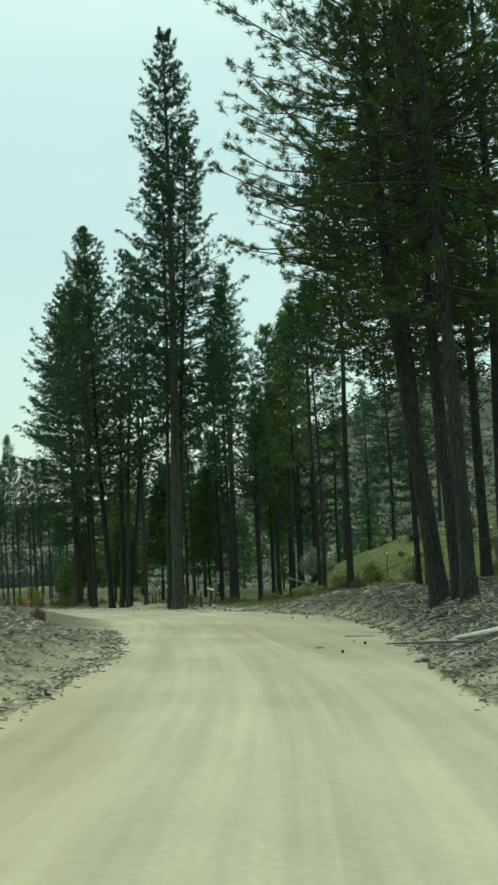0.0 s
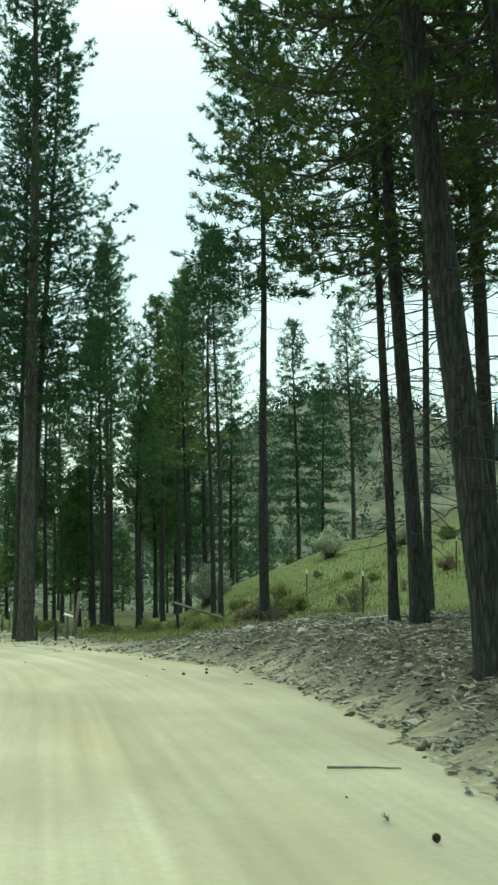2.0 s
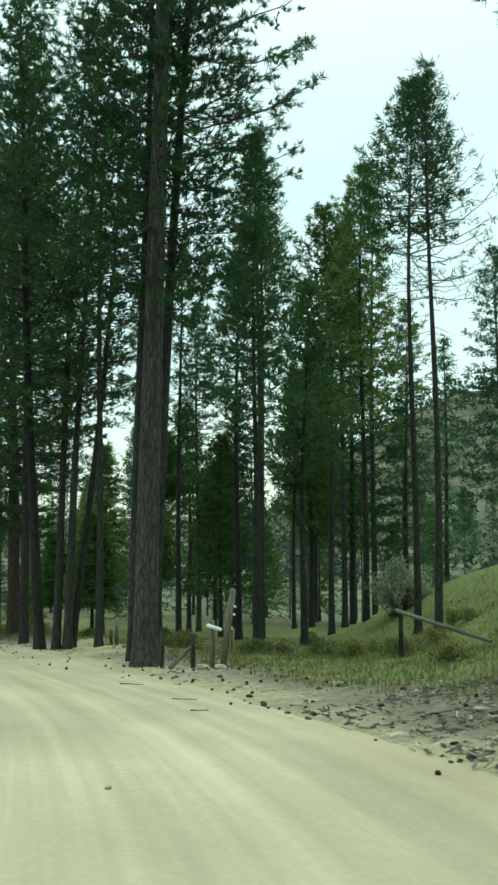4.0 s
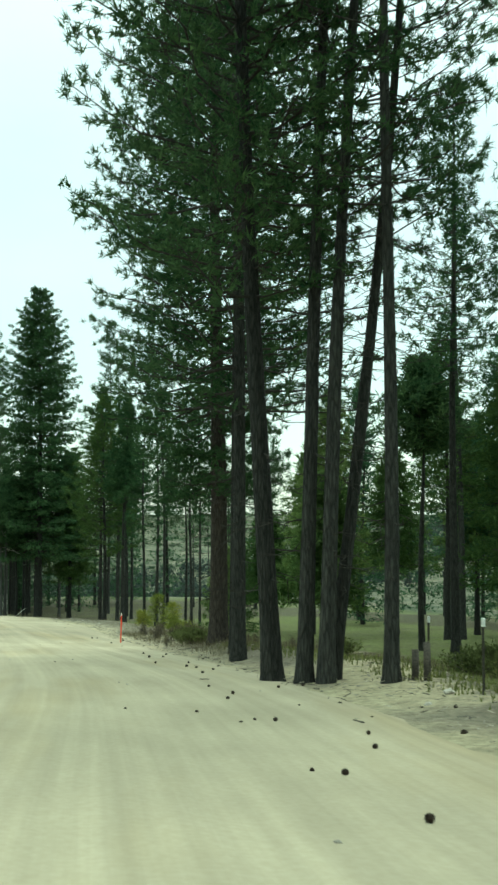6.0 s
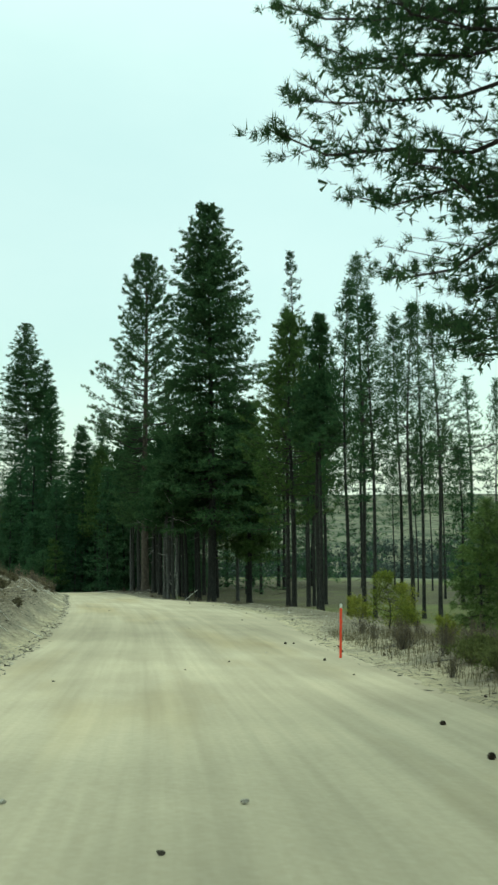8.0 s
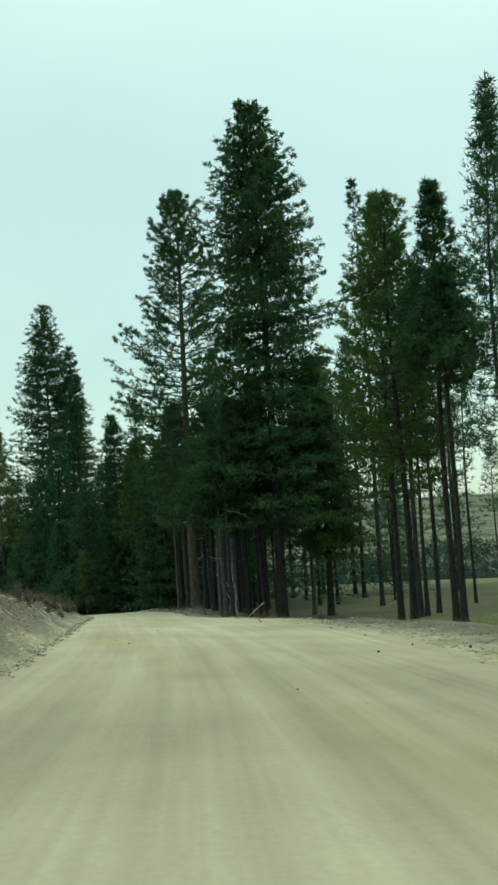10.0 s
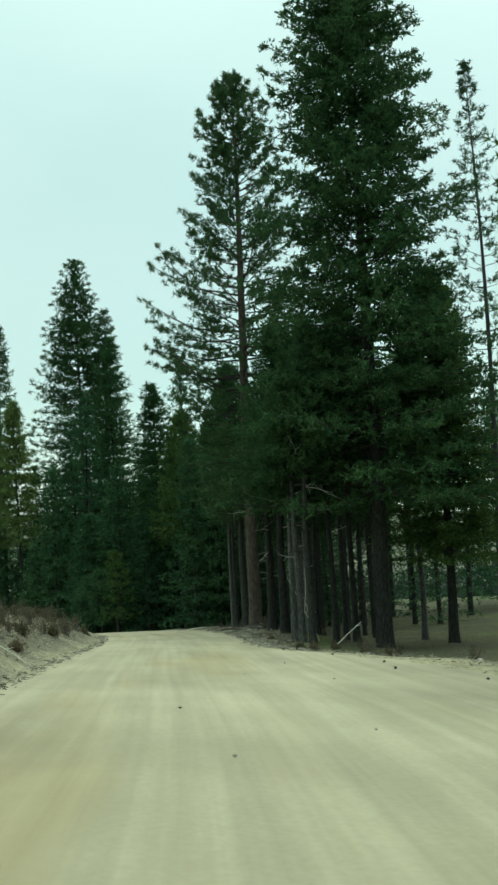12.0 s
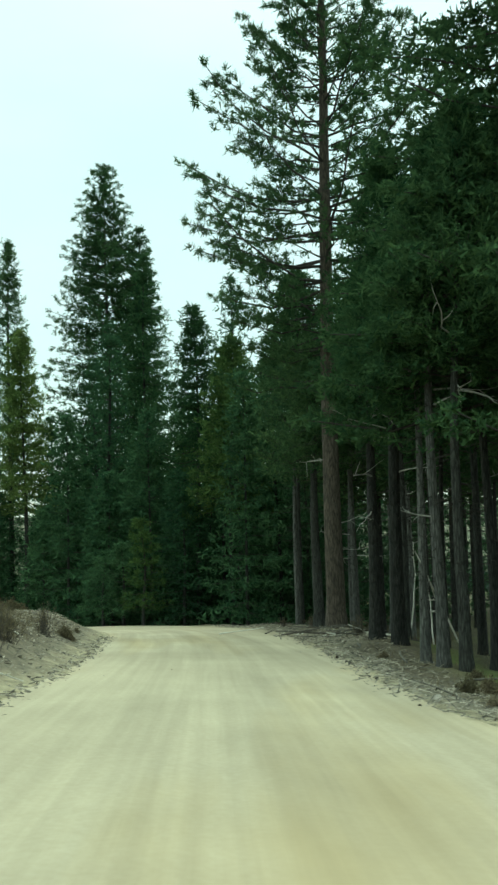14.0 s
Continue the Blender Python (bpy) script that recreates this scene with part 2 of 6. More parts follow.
def ground_mat():
    """Forest floor: the zone attribute blends bare dirt shoulder (0), needle duff (0.5) and spring grass (1); far slopes are wooded."""
    m = bpy.data.materials.new("forest_floor")
    m.use_nodes = True
    n, l = m.node_tree.nodes, m.node_tree.links
    b = n["Principled BSDF"]
    b.inputs["Roughness"].default_value = 0.95
    b.inputs["Specular IOR Level"].default_value = 0.1
    at = n.new("ShaderNodeAttribute")
    at.attribute_name = "zone"
    co = n.new("ShaderNodeTexCoord")
    n1, n2 = n.new("ShaderNodeTexNoise"), n.new("ShaderNodeTexNoise")
    for node, sc, de in ((n1, 0.35, 6), (n2, 6.0, 8)):
        node.inputs["Scale"].default_value, node.inputs["Detail"].default_value, node.inputs["Roughness"].default_value = sc, de, 0.65
        l.new(co.outputs["Object"], node.inputs["Vector"])
    wob = n.new("ShaderNodeMath")
    wob.operation, wob.inputs[1].default_value, wob.inputs[2].default_value = "MULTIPLY_ADD", 0.5, -0.25
    l.new(n1.outputs["Fac"], wob.inputs[0])
    zone = n.new("ShaderNodeMath")
    zone.operation = "ADD"
    l.new(at.outputs["Fac"], zone.inputs[0])
    l.new(wob.outputs[0], zone.inputs[1])
    r1 = n.new("ShaderNodeValToRGB")
    els = r1.color_ramp.elements
    els[0].position, els[0].color = 0.08, (0.40, 0.345, 0.225, 1)
    els[1].position, els[1].color = 0.96, (0.085, 0.078, 0.05, 1)
    for p, c in ((0.24, (0.2, 0.175, 0.128)), (0.42, (0.135, 0.112, 0.078)), (0.56, (0.15, 0.135, 0.075)), (0.7, (0.13, 0.15, 0.052)), (0.82, (0.115, 0.122, 0.05))):
        e = els.new(p)
        e.color = (*c, 1)
    l.new(zone.outputs[0], r1.inputs["Fac"])
    r2 = n.new("ShaderNodeMapRange")
    r2.inputs["From Min"].default_value, r2.inputs["From Max"].default_value = 0.3, 0.7
    r2.inputs["To Min"].default_value, r2.inputs["To Max"].default_value = 0.6, 1.3
    l.new(n2.outputs["Fac"], r2.inputs["Value"])
    hsv = n.new("ShaderNodeHueSaturation")
    # far slopes mix to mottled grey-olive and tan patches with distance
    far_slope = n.new("ShaderNodeAttribute")
    far_slope.attribute_name = "far_slope"
    mix = n.new("ShaderNodeMix")
    mix.data_type = "RGBA"
    l.new(far_slope.outputs["Fac"], mix.inputs["Factor"])
    for socket in mix.inputs:
        if socket.name == "A" and socket.type == "RGBA":
            l.new(r1.outputs["Color"], socket)
        if socket.name == "B" and socket.type == "RGBA":
            patch = n.new("ShaderNodeValToRGB")
            patch.color_ramp.elements[0].position, patch.color_ramp.elements[0].color = 0.38, (0.05, 0.065, 0.04, 1)
            patch.color_ramp.elements[1].position, patch.color_ramp.elements[1].color = 0.62, (0.17, 0.16, 0.11, 1)
            n4 = n.new("ShaderNodeTexNoise")
            n4.inputs["Scale"].default_value, n4.inputs["Detail"].default_value, n4.inputs["Roughness"].default_value = 0.06, 7, 0.7
            l.new(co.outputs["Object"], n4.inputs["Vector"])
            l.new(n4.outputs["Fac"], patch.inputs["Fac"])
            l.new(patch.outputs["Color"], socket)
    l.new(next(o for o in mix.outputs if o.type == "RGBA"), hsv.inputs["Color"])
    l.new(r2.outputs["Result"], hsv.inputs["Value"])
    l.new(hsv.outputs["Color"], b.inputs["Base Color"])
    bp = n.new("ShaderNodeBump")
    bp.inputs["Strength"].default_value, bp.inputs["Distance"].default_value = 1.0, 0.09
    l.new(n2.outputs["Fac"], bp.inputs["Height"])
    l.new(bp.outputs["Normal"], b.inputs["Normal"])
    return m


ROAD_M, GROUND_M = road_mat(), ground_mat()
BARK_M = noise_mat("dark_pine_bark", (0.018, 0.019, 0.017), (0.07, 0.069, 0.061), 10.0, 30.0, 0.95, 1.0, (1, 1, 0.16), spread=0.3, dist=0.05, cracks=15.0)
RED_BARK_M = noise_mat("ruddy_pine_bark", (0.04, 0.034, 0.029), (0.16, 0.128, 0.10), 10.0, 30.0, 0.95, 1.0, (1, 1, 0.16), spread=0.2, dist=0.05, cracks=12.0)
FURROW_M = noise_mat("furrowed_old_bark", (0.026, 0.026, 0.023), (0.13, 0.122, 0.104), 10.0, 30.0, 0.95, 1.0, (1, 1, 0.16), dist=0.05, cracks=13.0)
GREY_BARK_M = noise_mat("grey_pine_bark", (0.06, 0.06, 0.055), (0.2, 0.195, 0.18), 10.0, 30.0, 0.95, 1.0, (1, 1, 0.16), spread=0.25, dist=0.04, cracks=15.0)
UMBER_BARK_M = noise_mat("dark_umber_bark", (0.026, 0.023, 0.02), (0.105, 0.083, 0.067), 10.0, 30.0, 0.95, 1.0, (1, 1, 0.16), dist=0.05, cracks=14.0)
TWIG_M = noise_mat("dead_grey_limb", (0.03, 0.026, 0.022), (0.14, 0.12, 0.10), 6.0, 30.0, 0.95, 0.3)
LIMB_M = noise_mat("dark_living_limb", (0.016, 0.014, 0.012), (0.07, 0.062, 0.052), 6.0, 30.0, 0.95, 0.3)
NEEDLE_M = needle_mat("dark_pine_needles", (0.023, 0.053, 0.027), (0.09, 0.15, 0.06))
FIR_M = needle_mat("deep_fir_needles", (0.03, 0.068, 0.036), (0.09, 0.162, 0.074))
# grey cast of distant haze put into the needle colour
HAZED_WOODS_M = needle_mat("distant_woods", (0.03, 0.042, 0.036), (0.085, 0.105, 0.09))
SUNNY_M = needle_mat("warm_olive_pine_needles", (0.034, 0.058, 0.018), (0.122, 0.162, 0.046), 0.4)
OLIVE_M = needle_mat("olive_pine_needles", (0.046, 0.084, 0.027), (0.14, 0.195, 0.062))
DRY_M = needle_mat("dry_brush", (0.09, 0.075, 0.045), (0.24, 0.2, 0.13))
SAGE_M = needle_mat("pale_sage_leaves", (0.24, 0.26, 0.17), (0.52, 0.54, 0.40))
GRASS_M = needle_mat("spring_grass", (0.085, 0.1, 0.036), (0.23, 0.235, 0.09))
CHIP_M = noise_mat("weathered_wood_chips", (0.05, 0.042, 0.032), (0.36, 0.32, 0.25), 3.0, 20.0, 0.9, 0.2, island=0.75)
GREY_WOOD_M = noise_mat("weathered_grey_wood", (0.05, 0.046, 0.038), (0.185, 0.168, 0.14), 3.0, 18.0, 0.9, 0.5, (1, 1, 0.12), spread=0.2)
PALE_WOOD_M = noise_mat("bleached_bare_wood", (0.38, 0.35, 0.29), (0.66, 0.63, 0.55), 3.0, 22.0, 0.8, 0.3, (1, 1, 0.2), spread=0.1)
DRIFT_M = noise_mat("silvered_dead_wood", (0.2, 0.19, 0.17), (0.42, 0.4, 0.36), 4.0, 22.0, 0.85, 0.3)
CONE_M = noise_mat("brown_pine_cone", (0.012, 0.009, 0.007), (0.06, 0.04, 0.026), 40.0, 120.0, 0.9, 0.6)
ROCK_M = noise_mat("pale_granite_rock", (0.24, 0.21, 0.17), (0.5, 0.46, 0.39), 6.0, 40.0, 0.9, 0.6, spread=0.25)
STEEL_M = noise_mat("rusty_green_steel", (0.02, 0.022, 0.016), (0.07, 0.06, 0.045), 8.0, 50.0, 0.7, 0.2)
WHITE_M = noise_mat("chalky_white_paint", (0.62, 0.62, 0.58), (0.82, 0.82, 0.78), 10.0, 60.0, 0.6, 0.1)
ORANGE_M = noise_mat("fluorescent_orange_paint", (0.75, 0.05, 0.02), (0.9, 0.10, 0.045), 9.0, 50.0, 0.6, 0.1)
WALL_M = noise_mat("orange_stained_boards", (0.28, 0.10, 0.05), (0.43, 0.165, 0.085), 2.0, 14.0, 0.8, 0.3, (1, 1, 0.2), spread=0.12)
DOOR_M = noise_mat("brown_stained_door", (0.09, 0.05, 0.02), (0.17, 0.09, 0.04), 2.0, 14.0, 0.7, 0.2)
ROOF_M = noise_mat("pale_blue_roof_metal", (0.17, 0.30, 0.42), (0.26, 0.42, 0.56), 0.8, 8.0, 0.45, 0.05, spread=0.04)
TRIM_M = noise_mat("dark_eave_board", (0.015, 0.014, 0.013), (0.05, 0.045, 0.04), 4.0, 20.0, 0.8, 0.2)
YOUNG_M = needle_mat("yellow_green_needles", (0.10, 0.12, 0.02), (0.27, 0.29, 0.06))
CLOD_M = noise_mat("dark_earth_clod", (0.035, 0.028, 0.02), (0.12, 0.10, 0.075), 5.0, 40.0, 0.95, 0.8, spread=0.3)


# lie of the land
ROAD_XY = [(24.8, -54.7), (19.8, -43.7), (14.9, -32.8), (9.9, -21.9), (5.0, -10.9), (0.0, 0.0), (-4.9, 11.0), (-10.7, 21.4), (-16.9, 31.7),
           (-24.4, 41.1), (-32.9, 49.5), (-41.6, 57.8), (-50.9, 65.4), (-60.4, 72.7), (-70.0, 80.0), (-79.7, 87.0), (-89.6, 93.7), (-99.8, 100.1),
           (-109.9, 106.6), (-120.0, 113.0), (-130.4, 119.1), (-141.1, 124.2), (-152.9, 125.4), (-164.0, 121.5), (-172.0, 112.6), (-175.5, 101.2), (-174.0, 89.4)]
ROAD_Z = [(-60, 4.91), (0, 0.0), (15, -1.08), (30, -2.34), (45, -3.56), (60, -4.84), (75, -6.06), (90, -7.40), (105, -8.65), (120, -9.63), (135, -10.59), (150, -11.64), (165, -12.76), (180, -13.89), (195, -15.05), (210, -16.2), (260, -19.0)]
CROSS = [(-60, -0.03), (0, -0.03), (60, -0.04), (90, -0.03), (106, -0.035), (115, -0.055), (135, -0.055), (150, -0.04), (260, -0.03)]
EDGE_R = [(-60, 3.5), (0, 2.4), (11, 2.2), (15, 2.4), (20, 3.2), (28, 4.3), (38, 4.9), (45, 3.9), (55, 4.0), (63, 4.6), (75, 4.4), (90, 4.8), (105, 5.2), (118, 6.4), (126, 7.2), (140, 7.2), (148, 6.2), (152, 4.2), (156, 3.0), (175, 3.6), (190, 4.4), (260, 3.4)]
EDGE_L = [(-60, 3.2), (10, 3.2), (22, 2.6), (30, 3.4), (90, 3.0), (110, 3.4), (124, 3.5), (145, 3.3), (155, 3.1), (165, 2.95), (175, 3.3), (260, 3.4)]
BANK_R = [(-60, 0.6), (0, 0.5), (15, 0.6), (27, 0.9), (40, 1.0), (46, 0.5), (53, 0.12), (62, 0.1), (70, 0.25), (80, 0.3), (100, 0.28), (115, 0.1), (122, 0.02), (143, 0.0), (150, -0.35), (160, -0.6), (168, -0.3), (176, 0.2), (192, 0.1), (205, -0.2), (260, -0.4)]
FIELD_R = [(-60, 1.4), (0, 1.2), (40, 1.2), (52, 0.9), (58, 0.2), (65, -0.2), (75, -0.5), (100, -0.6), (130, -0.7), (260, -1.0)]
BANK_L = [(-60, 0.8), (10, 0.9), (20, 1.0), (27, 0.2), (40, 0.3), (80, 0.9), (95, 1.4), (124, 1.5), (140, 1.3), (158, 1.1), (170, 0.9), (260, 0.8)]
pts = np.array([(2 * np.array(ROAD_XY[0]) - ROAD_XY[1])] + ROAD_XY + [(2 * np.array(ROAD_XY[-1]) - ROAD_XY[-2])], float)
fine_xy = []
for k in range(1, len(pts) - 2):
    for u in np.arange(0, 1, 1 / 24):
        a, b, c, d = pts[k - 1 : k + 3]
        fine_xy.append(0.5 * (2 * b + (c - a) * u + (2 * a - 5 * b + 4 * c - d) * u * u + (3 * b - a - 3 * c + d) * u**3))
fine_xy = np.array(fine_xy)
road_s = np.r_[0, np.cumsum(np.linalg.norm(np.diff(fine_xy, axis=0), axis=1))] - 60.0
road_t = np.gradient(fine_xy, axis=0)
road_t /= np.linalg.norm(road_t, axis=1)[:, None]


def table(rows, s):
    """A soft line through the rows of a table."""
    x, y = np.array(rows, float).T
    return sum(np.interp(s + o, x, y) for o in (-3, -1.5, 0, 1.5, 3)) / 5


def along(x, y):
    """Metres along the road and to the right of its middle, for arrays of places."""
    x, y = np.atleast_1d(np.asarray(x, float)), np.atleast_1d(np.asarray(y, float))
    s, lat = np.empty(len(x)), np.empty(len(x))
    for i in range(0, len(x), 4000):
        dx, dy = x[i : i + 4000, None] - fine_xy[None, :, 0], y[i : i + 4000, None] - fine_xy[None, :, 1]
        k = (dx * dx + dy * dy).argmin(1)
        r = np.arange(len(k))
        dx, dy = dx[r, k], dy[r, k]
        tx, ty = road_t[k].T
        fwd, side = dx * tx + dy * ty, dx * ty - dy * tx
        s[i : i + 4000] = road_s[k] + np.clip(fwd, -1.2, 1.2)
        lat[i : i + 4000] = np.sign(side) * np.hypot(side, np.maximum(np.abs(fwd) - 1.2, 0))
    return s, lat


def place_on_road(s, lat):
    k = np.clip(np.searchsorted(road_s, s), 0, len(road_s) - 1)
    return fine_xy[k, 0] + road_t[k, 1] * lat, fine_xy[k, 1] - road_t[k, 0] * lat


def ease(v):
    v = np.clip(v, 0, 1)
    return v * v * (3 - 2 * v)


def waves(x, y, size, seed):
    """Cheap smooth unevenness from a few crossing sines."""
    r = np.random.RandomState(seed)
    out = 0
    for k in range(7):
        a, f, p = r.uniform(0, 6.28), (0.6 + 0.25 * k) * 6.28 / size, r.uniform(0, 6.28)
        out = out + np.sin((x * np.cos(a) + y * np.sin(a)) * f + p + 1.3 * np.sin((x * np.sin(a) - y * np.cos(a)) * f * 0.6)) / (1 + 0.5 * k)
    return out / 3.2


def ground_z(x, y):
    """Height of the land for arrays of places."""
    x, y = np.atleast_1d(np.asarray(x, float)), np.atleast_1d(np.asarray(y, float))
    s, lat = along(x, y)
    z = table(ROAD_Z, s) + table(CROSS, s) * np.clip(lat, -5, 8)
    er, el = table(EDGE_R, s), table(EDGE_L, s)
    qr, ql = lat - er, -lat - el
    rise_r = table(BANK_R, s) * ease(qr / 2.4) + (table(FIELD_R, s) - table(BANK_R, s)) * ease((qr - 2.0) / 6.0)
    hill = ease((72 + 16 * ease((lat - 14) / 10) - s) / 16) * ease((s + 20) / 30)
    rise_r += hill * 0.28 * np.clip(lat - 12.5, 0, 32) * ease((lat - 11) / 5)
    rise_l = table(BANK_L, s) * ease(ql / 2.2) + 0.11 * np.clip(ql - 2.0, 0, 26)
    near_z = z + np.where(lat > 0, rise_r, rise_l)
    off = ease(np.maximum(qr, ql) / 1.5)
    near_z += off * (0.07 * waves(x, y, 2.3, 3) + 0.14 * waves(x, y, 7.0, 4)) - 0.12 * (1 - ease((np.maximum(qr, ql) + 1.0) / 1.0))
    # far land: a valley ahead, wooded ridges round it
    away = np.hypot(x + 60, y - 70)
    ang = np.degrees(np.arctan2(-(x + 20), y - 20))
    far = -16 - 22 * ease((away - 90) / 260) + 34 * ease((away - 420) / 700) + 5 * waves(x, y, 260, 8) * ease((away - 150) / 300)
    far += 82 * np.exp(-(((x + 118) / 90) ** 2) - ((y - 430) / 110) ** 2) + 24 * np.exp(-(((x - 20) / 95) ** 2) - ((y - 440) / 120) ** 2) + 30 * np.exp(-(((x - 160) / 140) ** 2) - ((y - 380) / 160) ** 2)
    mixed = ease((np.abs(lat) - 34) / 60)
    mixed = np.where((lat < 0), mixed * 0.35, mixed)
    mixed = np.maximum(mixed, ease((away - 170) / 120))
    return near_z * (1 - mixed) + far * mixed


def gz(x, y):
    return float(ground_z([x], [y])[0])


# mesh helpers
def mesh_from(name, verts, faces, material, smooth=False):
    """One mesh from arrays; all faces have the same number of corners."""
    verts, faces = np.asarray(verts, np.float32).reshape(-1, 3), np.asarray(faces, np.int32)
    me = bpy.data.meshes.new(name)
    c = faces.shape[1]
    me.vertices.add(len(verts))
    me.vertices.foreach_set("co", verts.ravel())
    me.loops.add(faces.size)
    me.loops.foreach_set("vertex_index", faces.ravel())
    me.polygons.add(len(faces))
    me.polygons.foreach_set("loop_start", np.arange(0, faces.size, c, dtype=np.int32))
    me.polygons.foreach_set("loop_total", np.full(len(faces), c, np.int32))
    me.polygons.foreach_set("use_smooth", np.full(len(faces), smooth))
    me.materials.append(material)
    me.update(calc_edges=True)
    return me


def part(name, me, parent, label=""):
    ob = new(name, me)
    ob.parent = parent
    if label:
        ob["label"] = label
    return ob


def bm_part(name, bm, material, parent, label="", smooth=False):
    me = bpy.data.meshes.new(name)
    bm.to_mesh(me)
    bm.free()
    me.materials.append(material)
    for p in me.polygons:
        p.use_smooth = smooth
    return part(name, me, parent, label) if parent else new(name, me)


def thing(name, x, y, z, turn=0.0):
    ob = new(name)
    ob.empty_display_size = 0.2
    ob.matrix_basis = pose(x, y, z, 0, 0, turn)
    return ob


def tube(line, radii, sides, rng=None, rough=0.0):
    """Verts and quad faces of a tube along a line of points."""
    line, radii = np.asarray(line, float), np.asarray(radii, float)
    d = np.gradient(line, axis=0)
    d /= np.linalg.norm(d, axis=1)[:, None] + 1e-9
    ref = np.where(np.abs(d[:, 2:3]) > 0.9, [[1.0, 0, 0]], [[0, 0, 1.0]])
    u = np.cross(d, ref)
    u /= np.linalg.norm(u, axis=1)[:, None] + 1e-9
    v = np.cross(d, u)
    a = np.arange(sides) / sides * 2 * np.pi
    r = radii[:, None] * (np.ones((len(line), sides)) if rng is None else 1 + rough * rng.uniform(-1, 1, (len(line), sides)))
    verts = line[:, None] + r[..., None] * (np.cos(a)[None, :, None] * u[:, None] + np.sin(a)[None, :, None] * v[:, None])
    i, j = np.meshgrid(np.arange(len(line) - 1), np.arange(sides), indexing="ij")
    k = (j + 1) % sides
    faces = np.stack([i * sides + j, i * sides + k, (i + 1) * sides + k, (i + 1) * sides + j], -1).reshape(-1, 4)
    return verts.reshape(-1, 3), faces


def joined(pieces):
    """Several verts-and-faces pairs as one."""
    vs, fs, n = [], [], 0
    for v, f in pieces:
        vs.append(v)
        fs.append(np.asarray(f) + n)
        n += len(v)
    return np.concatenate(vs), np.concatenate(fs)


def blades(centres, axes, count, length, width, rng, spread=1.0, brush=0.45, tipped=0.25):
    """Tufts of needles: count slim triangles set along the end of each twig, broad at the root, or at the tip for a share of them."""
    n = len(centres)
    ax = axes / (np.linalg.norm(axes, axis=1, keepdims=True) + 1e-9)
    d = rng.normal(size=(n, count, 3)) * spread + ax[:, None] * 0.9
    d /= np.linalg.norm(d, axis=2, keepdims=True) + 1e-9
    side = np.cross(d, rng.normal(size=(n, count, 3)))
    side *= width / 2 / (np.linalg.norm(side, axis=2, keepdims=True) + 1e-9)
    ln = length * rng.uniform(0.6, 1.1, (n, count, 1))
    c = centres[:, None] + ax[:, None] * (length * brush * rng.uniform(-1.4, 0.6, (n, count, 1))) + rng.normal(size=(n, count, 3)) * length * 0.14
    tip = c + d * ln
    root_wide = rng.rand(n, count, 1) >= tipped
    wide, point = np.where(root_wide, c, tip), np.where(root_wide, tip, c)
    v = np.stack([wide - side, wide + side, point], 2).reshape(-1, 3)
    return v, np.arange(len(v)).reshape(-1, 3)


# trees
def sticks(starts, ends, r0, r1):
    """Many thin three-sided twigs at once."""
    a, b = np.asarray(starts), np.asarray(ends)
    d = b - a
    d /= np.linalg.norm(d, axis=1)[:, None] + 1e-9
    u = np.cross(d, [0.31, 0.17, 0.94])
    u /= np.linalg.norm(u, axis=1)[:, None] + 1e-9
    v = np.cross(d, u)
    ring = [(1.0, 0.0), (-0.5, 0.866), (-0.5, -0.866)]
    pts3 = np.stack([a + r0 * (c * u + s_ * v) for c, s_ in ring] + [b + r1 * (c * u + s_ * v) for c, s_ in ring], 1)
    n = np.arange(len(a))[:, None, None] * 6
    f = np.array([[0, 1, 4, 3], [1, 2, 5, 4], [2, 0, 3, 5]])[None] + n
    return pts3.reshape(-1, 3), f.reshape(-1, 4)


